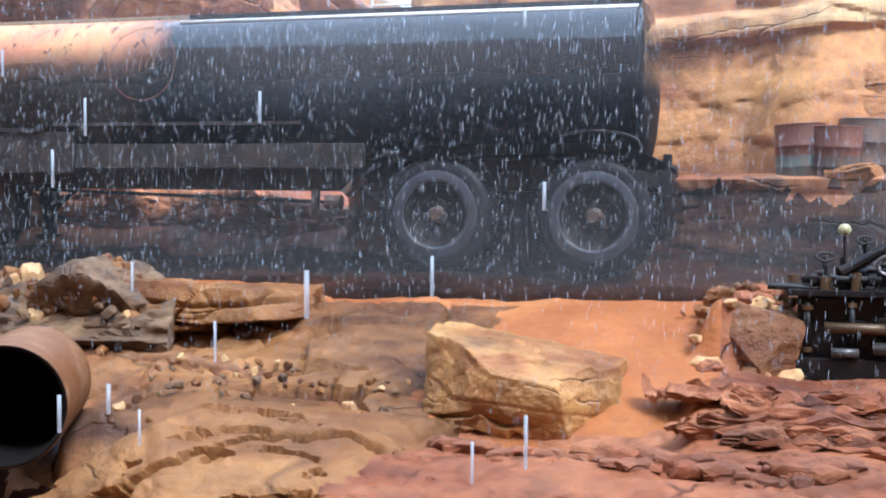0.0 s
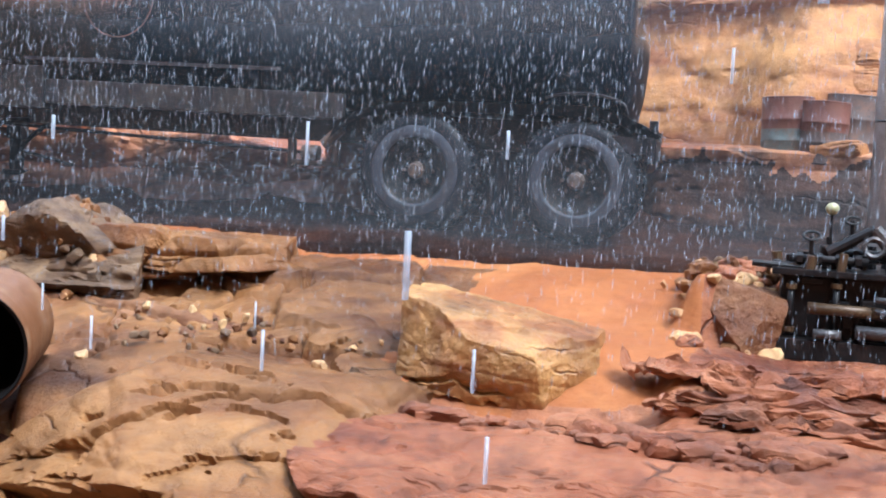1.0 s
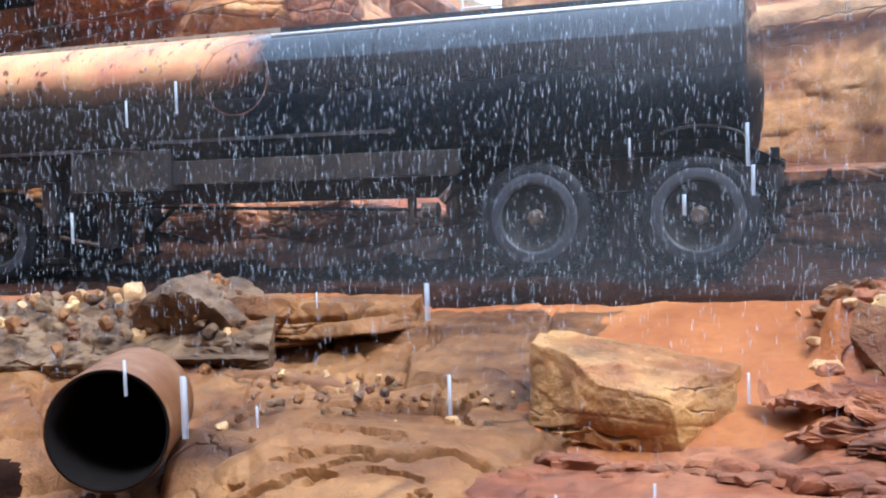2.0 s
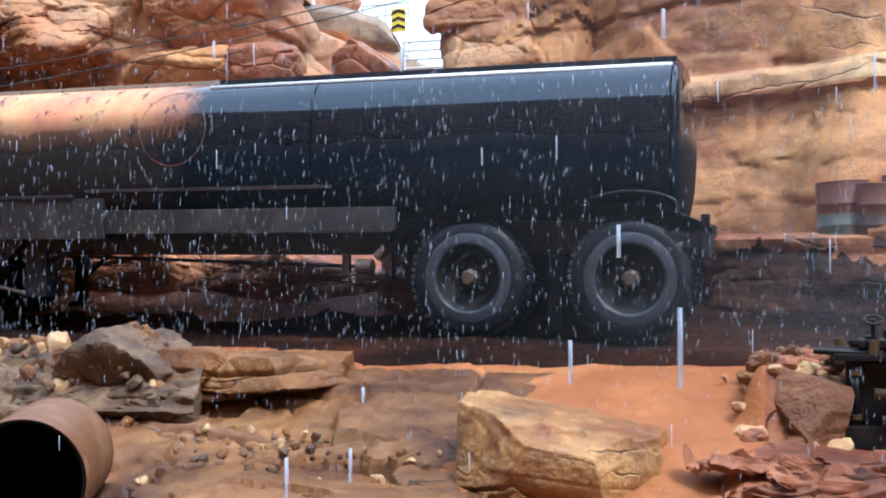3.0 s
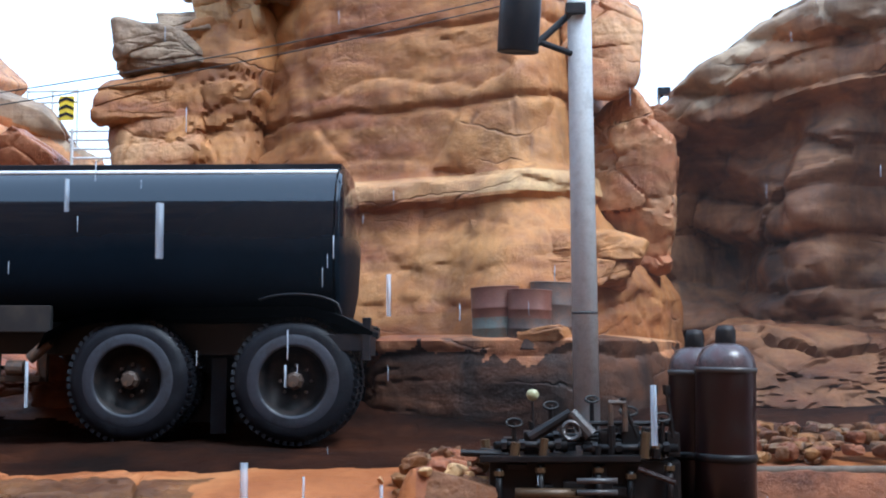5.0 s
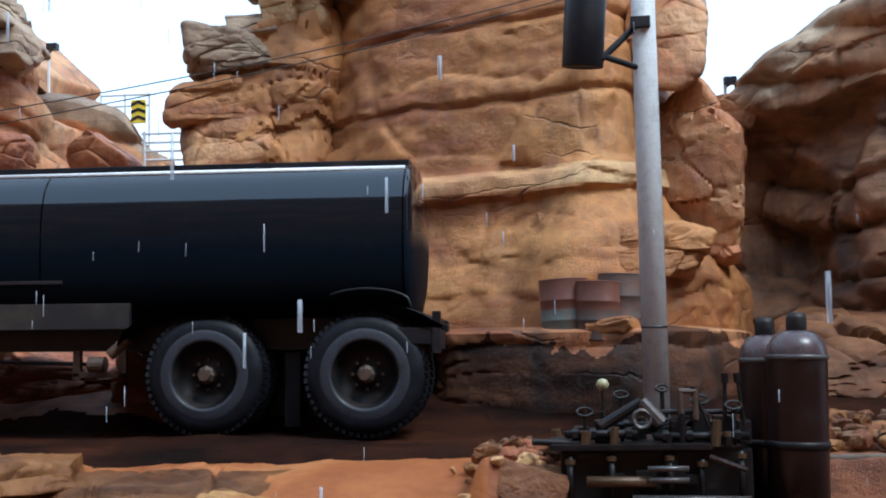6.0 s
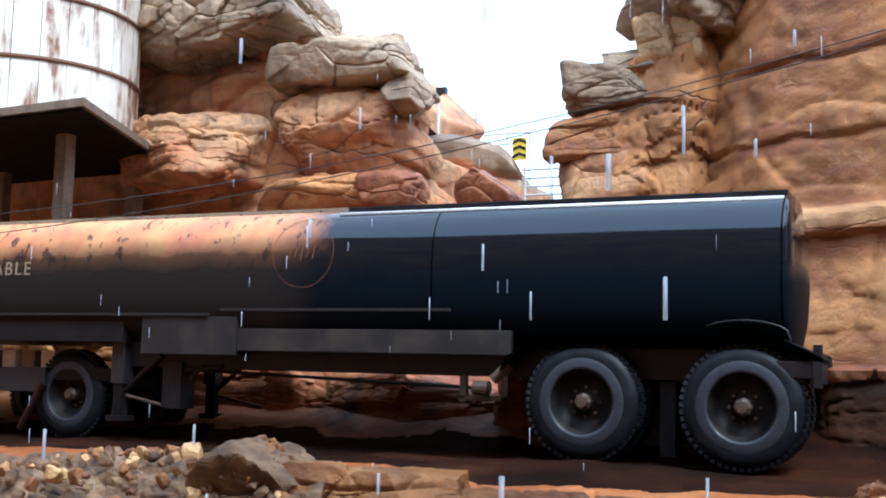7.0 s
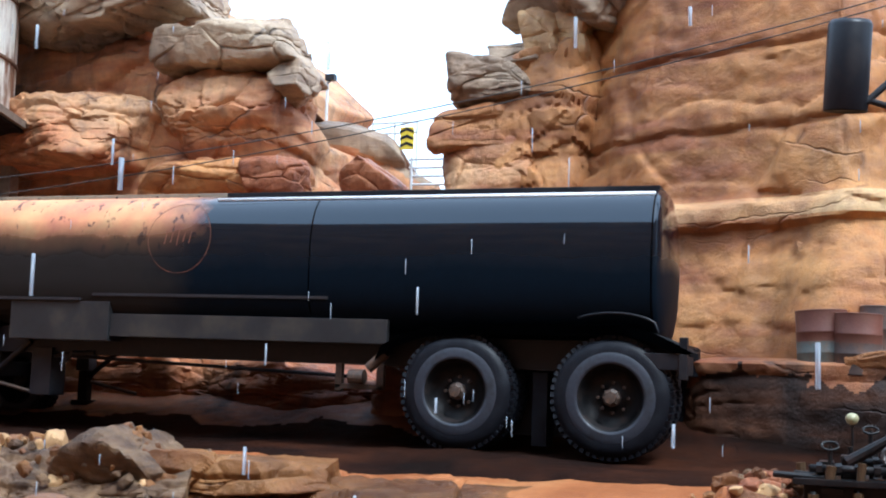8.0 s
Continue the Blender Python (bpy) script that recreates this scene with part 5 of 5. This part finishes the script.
def gas_cylinder(x, y, r, z0, z1, dark):
    t = thing("gas_cylinder", "wet dark red gas cylinder with domed grey shoulder", "cylinder", pose(x, y, z0, 0, 1.5, 0), "gas cylinders")
    h = z1 - z0
    part("body", lathe([(0.001, 0), (r, 0.0), (r, h * 0.45), (r, h - 0.12)], 32), M_RED_PAINT, t, "", True)
    part("shoulder", lathe([(r * 1.01, h - 0.13), (r * 1.01, h - 0.10), (r * 0.93, h - 0.03), (r * 0.7, h + 0.03), (r * 0.3, h + 0.055), (0.001, h + 0.06)], 32), M_CYLTOP, t, "grey wet domed shoulder", True)
    part("band", lathe([(r * 1.0, h - 0.135), (r * 1.04, h - 0.13), (r * 1.04, h - 0.105), (r * 1.0, h - 0.10)], 32), M_PIPE, t, "worn steel band", True)
    part("strap", lathe([(r * 1.0, h * 0.40), (r * 1.05, h * 0.405), (r * 1.05, h * 0.44), (r * 1.0, h * 0.445)], 32), M_MACHINE, t, "", True)
    part("valve_guard", lathe([(0.001, h + 0.17), (0.05, h + 0.165), (0.065, h + 0.13), (0.065, h + 0.05)], 20), M_MACHINE, t, "black valve guard", True)


M_CYLTOP = plain_material("wet_grey_red_paint", (0.07, 0.055, 0.06), 0.25, 0, (0.08, 0.02, 0.02), 0.6, 6)
gas_cylinder(3.95, 7.85, 0.19, -0.42, 0.74, False)
gas_cylinder(3.80, 8.15, 0.17, -0.42, 0.72, True)


def globe():
    t = thing("globe_lamp", "small pale globe lamp on a thin stem by the machine", "lamp", pose(2.75, 8.2, 0))
    part("globe", lathe([(0.001, 0.50), (0.03, 0.49), (0.045, 0.46), (0.03, 0.43), (0.012, 0.42)], 18), M_BULB, t, "", True)
    part("stem", tube((0, 0, 0.06), (0, 0, 0.43), 0.008, seg=8), M_MACHINE, t)


globe()


def kerb_pipe():
    t = thing("ground_pipe", "long grey pipe lying along the rubble bank", "pipe", pose(0, 0, 0))
    part("tube", tube((3.9, 8.62, -0.10), (9.0, 8.5, -0.08), 0.04, seg=14), M_WOOD, t, "", True)


kerb_pipe()
rng = random.Random(21)
for k in range(170):
    x, y = rng.uniform(4.0, 6.6), rng.uniform(8.7, 9.7)
    rock("bank_stone", "broken tan stone in the roadside rubble bank", (x, y, -0.02 + 0.16 * smoothstep(8.6, 9.5, np.array(y)) + 0.0), (rng.uniform(0.035, 0.09), 0.055, rng.uniform(0.03, 0.055)), 330 + k, (M_RUBBLE, M_TAN, M_RED, M_BROWN)[k % 4], 3, (), 8, 0.1, 0.2, 0.8, rng.uniform(0, 180), "bank stones")


def culvert(x, y, z, r, length, yaw):
    t = thing("culvert_pipe", "rusty corrugated steel culvert pipe with an open end painted dark", "pipe", pose(x, y, z, 0, 0, yaw))
    prof = []
    for i in range(int(length / 0.012)):
        h = i * 0.012
        prof.append((r + 0.007 * math.sin(h * 2 * math.pi / 0.05), h))
    part("shell", lathe(prof, 48, "Y"), M_CULVERT, t, "", True)
    # the pipe's inner shade is put into this wall's colour
    part("inner_wall", lathe([(r - 0.006, 0.0), (r - 0.02, 0.002), (r - 0.02, length - 0.05), (0.001, length - 0.05)], 48, "Y"), M_SHADE_BLACK, t, "inside painted black for its shade", True)


culvert(-1.53, 5.3, -0.45, 0.325, 1.0, 27)


# ---- water tower ----
def water_tower():
    t = thing("water_tower", "white rust-streaked water tank on a timber platform", "water tower")
    Z = 4.25
    a, b, c = Vector((-7.97, 11.58, Z)), Vector((-9.57, 15.59, Z)), Vector((-12.7, 11.76, Z))
    d = b + (c - a)
    bm = bmesh.new()
    lo = [bm.verts.new(v) for v in (a, b, d, c)]
    hi = [bm.verts.new(v + Vector((0, 0, 0.11))) for v in (a, b, d, c)]
    bm.faces.new(lo[::-1]), bm.faces.new(hi)
    for k in range(4):
        bm.faces.new((lo[k], lo[(k + 1) % 4], hi[(k + 1) % 4], hi[k]))
    bmesh.ops.recalc_face_normals(bm, faces=bm.faces)
    part("platform", bm, M_WOOD, t, "dark timber platform")
    ctr = (a + b + c + d) / 4
    R = 1.78
    cx, cy = ctr.x, ctr.y
    for k in range(28):
        a0, a1 = 2 * math.pi * k / 28, 2 * math.pi * (k + 0.97) / 28
        for z0, z1 in ((Z + 0.11, Z + 1.08), (Z + 1.1, Z + 2.05), (Z + 2.07, Z + 3.0)):
            bm = bmesh.new()
            q = []
            for rr in (R, R - 0.03):
                for an in (a0, (a0 + a1) / 2, a1):
                    for z in (z0, z1):
                        q.append(bm.verts.new((cx + rr * math.cos(an), cy + rr * math.sin(an), z)))
            for f in ((0, 2, 3, 1), (2, 4, 5, 3), (6, 7, 9, 8), (8, 9, 11, 10), (0, 1, 7, 6), (4, 10, 11, 5), (0, 6, 8, 2), (2, 8, 10, 4), (1, 3, 9, 7), (3, 5, 11, 9)):
                bm.faces.new([q[i] for i in f])
            bmesh.ops.recalc_face_normals(bm, faces=bm.faces)
            part("panel", bm, M_TOWER, t)
    for z in (Z + 0.16, Z + 1.09, Z + 2.06, Z + 2.95):
        part("hoop", lathe([(R + 0.003, z - 0.03), (R + 0.025, z - 0.03), (R + 0.025, z + 0.03), (R + 0.003, z + 0.03)], 56, m=Matrix.Translation((cx, cy, 0))), M_RUST, t, "rusty hoop", True)
    part("roof", lathe([(R + 0.1, Z + 3.0), (0.001, Z + 3.9)], 40, m=Matrix.Translation((cx, cy, 0))), M_WOOD, t)
    for v in (Vector((-9.33, 12.75, Z)), Vector((-9.75, 14.8, Z)), Vector((-12.2, 12.75, Z)), Vector((-12.6, 14.8, Z))):
        part("leg", box(v.x - 0.1, v.x + 0.1, v.y - 0.1, v.y + 0.1, 0.3, Z), M_WOOD, t, "weathered timber leg")
    # black sheet painted as the shade on the platform's lower face
    bm = bmesh.new()
    q = [v.lerp(ctr, 0.03) for v in (a, b, d, c)]
    lo = [bm.verts.new(v - Vector((0, 0, 0.05))) for v in q]
    hi = [bm.verts.new(v - Vector((0, 0, 0.004))) for v in q]
    bm.faces.new(lo[::-1]), bm.faces.new(hi)
    for k in range(4):
        bm.faces.new((lo[k], lo[(k + 1) % 4], hi[(k + 1) % 4], hi[k]))
    bmesh.ops.recalc_face_normals(bm, faces=bm.faces)
    part("underside", bm, M_SHADE_BLACK, t, "black sheet standing in for shade under the platform")
    part("drain_pipe", tube((-9.95, 11.65, Z - 0.28), (-9.65, 11.6, Z - 0.2), 0.05, seg=10), M_WHITE, t, "pale bent drain pipe")


def tower_material():
    m, n, l, bsdf = nodes_of("white_paint_with_rust_runs")
    pos = n.new("ShaderNodeNewGeometry").outputs["Position"]
    runs = add_noise(n, l, pos, 1.0, 6, 0.62, (3.5, 3.5, 0.5))
    spots = add_noise(n, l, pos, 3.0, 5, 0.6)
    f = calc(n, l, "MULTIPLY", ramp(n, l, runs, [(0.47, (0, 0, 0)), (0.60, (1, 1, 1))]), ramp(n, l, spots, [(0.32, (0.15,) * 3), (0.55, (1, 1, 1))]))
    col = mix(n, l, f, (0.84, 0.80, 0.72), (0.22, 0.10, 0.045))
    info = n.new("ShaderNodeObjectInfo").outputs["Random"]
    col = mix(n, l, 0.35, col, ramp(n, l, info, [(0.0, (0.75, 0.68, 0.58)), (1.0, (1, 1, 1))]), "MULTIPLY")
    l.new(col, bsdf.inputs["Base Color"])
    bsdf.inputs["Roughness"].default_value = 0.5
    return m


M_TOWER = tower_material()
M_RUST = plain_material("dark_rusty_iron", (0.14, 0.07, 0.04), 0.7, 0.2, (0.25, 0.12, 0.06), 0.5, 5)
water_tower()


# ---- rails, sign, far lamp, cables ----
def gap_rails():
    t = thing("guard_rail", "pale metal guard rails across the gap", "railing")
    for z in (4.22, 4.08, 3.94, 3.80):
        part("rail", tube((-4.1, 17.6, z), (-2.6, 17.6, z - 0.02), 0.02, seg=8), M_STEEL, t)
    for x in (-4.05, -2.7):
        part("post", tube((x, 17.6, 1.0), (x, 17.6, 4.26), 0.025, seg=8), M_STEEL, t)
    u = thing("platform_rail", "grey railing with a yellow chevron panel on the far wall", "railing")
    for z in (4.9, 4.72):
        part("rail", tube((-4.85, 17.8, z), (-4.05, 17.8, z), 0.018, seg=8), M_STEEL, u)
    for x in (-4.85, -4.45, -4.05):
        part("post", tube((x, 17.8, 4.0), (x, 17.8, 4.92), 0.018, seg=8), M_STEEL, u)
    part("panel", box(-4.32, -4.08, 17.72, 17.75, 4.42, 4.8), M_YELLOW, u, "yellow panel")
    for z in (4.5, 4.62, 4.74):
        bm = bmesh.new()
        vs = [bm.verts.new(v) for v in ((-4.32, 17.712, z), (-4.2, 17.712, z + 0.05), (-4.08, 17.712, z), (-4.08, 17.712, z - 0.05), (-4.2, 17.712, z), (-4.32, 17.712, z - 0.05))]
        bm.faces.new((vs[0], vs[1], vs[4], vs[5])), bm.faces.new((vs[1], vs[2], vs[3], vs[4]))
        part("chevron", bm, M_BLACK, u, "black chevron")


gap_rails()


def far_lamp(x, y, z0, z1):
    t = thing("floodlight_mast", "thin mast with a small floodlight behind the cliff", "lamp", pose(x, y, 0))
    part("mast", tube((0, 0, z0), (0, 0, z1), 0.025, seg=8), M_STEEL, t)
    part("lamp_head", box(-0.02, 0.16, -0.08, 0.05, z1 - 0.06, z1 + 0.05), M_BLACK, t)
    part("lamp_arm", tube((0, 0, z1 - 0.1), (0.14, 0, z1), 0.015, seg=6), M_BLACK, t)


far_lamp(-6.06, 18.5, 1.0, 5.95)
far_lamp(4.83, 17.0, 1.0, 4.52)


def cable(a, b, sag, r=0.011):
    t = thing("cable", "thin black overhead cable", "cable", None, "overhead cables")
    bm = sweep([Vector(a).lerp(Vector(b), k / 24) - Vector((0, 0, sag * 4 * (k / 24) * (1 - k / 24))) for k in range(25)], r, 6)
    part("wire", bm, M_CABLE, t, "", True)
    return t


cable((-9.5, 9.7, 2.48), (3.29, 10.85, 4.2), 0.38, 0.006)
cable((-9.5, 9.7, 2.2), (3.29, 10.85, 4.12), 0.33, 0.006)
cable((3.3, 10.85, 5.6), (12.0, 14.0, 4.6), 0.15, 0.006)


# ---- rain ----
def rain(name, label, count, xr, yr, zr, radius, length, seed, density=None, slant=0.03, material=None, blunt=False):
    rng = np.random.RandomState(seed)
    x, y, z = rng.uniform(*xr, count), rng.uniform(*yr, count), rng.uniform(*zr, count)
    if density:
        keep = rng.rand(count) < density(z)
        x, y, z = x[keep], y[keep], z[keep]
    k = len(x)
    f = rng.uniform(0.6, 1.4, k)
    r, h = radius * rng.uniform(0.7, 1.2, k), length * f
    base = np.stack([x, y, z], -1)
    v = np.zeros((k, 5, 3))
    for j in range(3):
        a = 2 * math.pi * j / 3 + 0.5
        v[:, j] = base + np.stack([r * math.cos(a), r * math.sin(a), 0 * r], -1)
    v[:, 3] = base - np.stack([0 * h, 0 * h, h * 0.5], -1)
    v[:, 4] = base + np.stack([slant * h, 0 * h, h * 0.5], -1)
    if blunt:
        lift = np.stack([0 * h, 0 * h, h * 0.5], -1)[:, None]
        v = np.concatenate([v[:, :3] - lift, v[:, :3] + lift], 1)
    tri = np.array([[0, 1, 4], [0, 4, 3], [1, 2, 5], [1, 5, 4], [2, 0, 3], [2, 3, 5], [0, 2, 1], [3, 4, 5]]) if blunt else np.array([[0, 1, 4], [1, 2, 4], [2, 0, 4], [1, 0, 3], [2, 1, 3], [0, 2, 3]])
    faces = (np.arange(k)[:, None, None] * v.shape[1] + tri[None]).reshape(-1, 3)
    ob = array_mesh(name, v.reshape(-1, 3), faces, material or M_RAIN)
    return tagged(ob, label, "rain", kind="stuff")


def mist_material(name, half, thick):
    """Thin airborne water, densest in the bank's heart and fading out to its rim."""
    m, n, l, bsdf = nodes_of(name)
    pos = n.new("ShaderNodeTexCoord").outputs["Object"]
    sep = n.new("ShaderNodeSeparateXYZ")
    l.new(pos, sep.inputs[0])
    qx = calc(n, l, "POWER", calc(n, l, "ABSOLUTE", calc(n, l, "MULTIPLY", sep.outputs[0], 1 / half[0])), 2.0)
    qz = calc(n, l, "POWER", calc(n, l, "ABSOLUTE", calc(n, l, "MULTIPLY", sep.outputs[2], 1 / half[2])), 2.0)
    core = calc(n, l, "SUBTRACT", calc(n, l, "SUBTRACT", 1.0, qx), qz, True)
    wisps = ramp(n, l, add_noise(n, l, pos, 0.9, 3, 0.5), [(0.25, (0.35,) * 3), (0.75, (1, 1, 1))])
    l.new(calc(n, l, "MULTIPLY", calc(n, l, "MULTIPLY", calc(n, l, "POWER", core, 1.4), wisps), thick), bsdf.inputs["Alpha"])
    bsdf.inputs["Base Color"].default_value = (0.78, 0.84, 0.92, 1)
    bsdf.inputs["Roughness"].default_value = 1.0
    bsdf.inputs["Specular IOR Level"].default_value = 0.0
    return m


def mist_bank(name, label, centre, half, thick, seed):
    bm = bmesh.new()
    bmesh.ops.create_icosphere(bm, subdivisions=5, radius=1)
    co = np.array([v.co[:] for v in bm.verts])
    co = co * (0.96 + 0.04 * fbm(co * 2.5, 3, seed))[:, None] * np.array(half)
    for v, c in zip(bm.verts, co):
        v.co = c
    ob = mesh_object(name, bm, mist_material(name + "_water", half, thick))
    ob.location = centre
    tagged(ob, label, "mist", kind="stuff")
    return ob, centre


RAIN_SPEED, DRIP_SPEED = 6.5, 3.2
shower = rain("rain_shower", "dense shower of falling rain streaks before the trailer", 95000, (-5.5, 4.2), (6.2, 9.9), (-1.0, 26.0), 0.0024, 0.06, 71,
              lambda z: np.interp(z, [0, 5, 10, 13, 17, 21, 26], [0.6, 0.8, 1.0, 1.0, 0.5, 0.3, 0.1]))
fine_rain = rain("fine_rain", "veil of very fine rain before the trailer", 110000, (-5.5, 4.2), (5.6, 9.9), (-1.0, 28.0), 0.0034, 0.03, 75, lambda z: np.interp(z, [0, 11, 14, 26, 28], [1.0, 1.0, 0.25, 0.14, 0.0]), material=M_VEIL)
drizzle = rain("rain_drizzle", "thin falling rain streaks", 1500, (-9.0, 6.5), (4.0, 10.0), (17.0, 57.0), 0.0034, 0.09, 72, material=M_DRIP, blunt=True)
haze = mist_bank("rain_haze", "thin haze of rain spray hanging in the canyon", (-0.5, 9.2, 1.7), (9.0, 0.45, 3.6), 0.016, 5)
spray = mist_bank("spray_mist", "mist of rain splashing off the shelf", (0.5, 9.45, 0.0), (8.0, 0.35, 1.0), 0.03, 6)
splash = mist_bank("splash_mist", "mist of rain splashing off the tank", (-1.2, 9.72, 2.35), (5.5, 0.18, 1.0), 0.055, 7)
drips = rain("roof_drips", "large water drips falling close by", 460, (-0.4, 3.4), (1.6, 4.2), (-1.0, 28.5), 0.0065, 0.09, 73, material=M_DRIP, blunt=True)


def motions():
    for ob, speed in ((shower, RAIN_SPEED), (fine_rain, RAIN_SPEED), (drizzle, RAIN_SPEED), (drips, DRIP_SPEED)):
        walk(ob, [(t, pose(0, 0, -speed * t)) for t in (0.0, 2.0, 4.0, 6.0, 8.0)])
    # the pole shudders up and down
    walk(lamp_pole, [(t, pose(3.29, 10.85, dz)) for t, dz in ((0.0, 0.27), (4.7, 0.27), (5.7, 0.0), (6.05, 0.0), (6.2, 0.04), (6.35, 0.12), (6.6, 0.14), (8.0, -0.18))])
    for (ob, (x, y, z)), drift in ((haze, ((0, 0, 0), (1.7, 0.8, 0), (3.0, 5.0, 0), (4.0, 6.0, 0), (4.7, 6.8, 0), (5.8, 19, 0), (8.0, 26, 0))),
                                   (spray, ((0, 0, 0), (1.0, 0.2, 0), (1.7, 1.0, 0), (3.0, 7.0, 0), (4.7, 10.0, 0), (8.0, 22, 0))),
                                   (splash, ((0, 0, 0), (1.0, 0.2, 0), (1.7, 1.0, 0), (2.8, 9.0, 0.2), (4.7, 16, 0.3), (8.0, 24, 0.3)))):
        walk(ob, [(t, pose(x + dx, y, z + dz)) for t, dx, dz in drift])


motions()
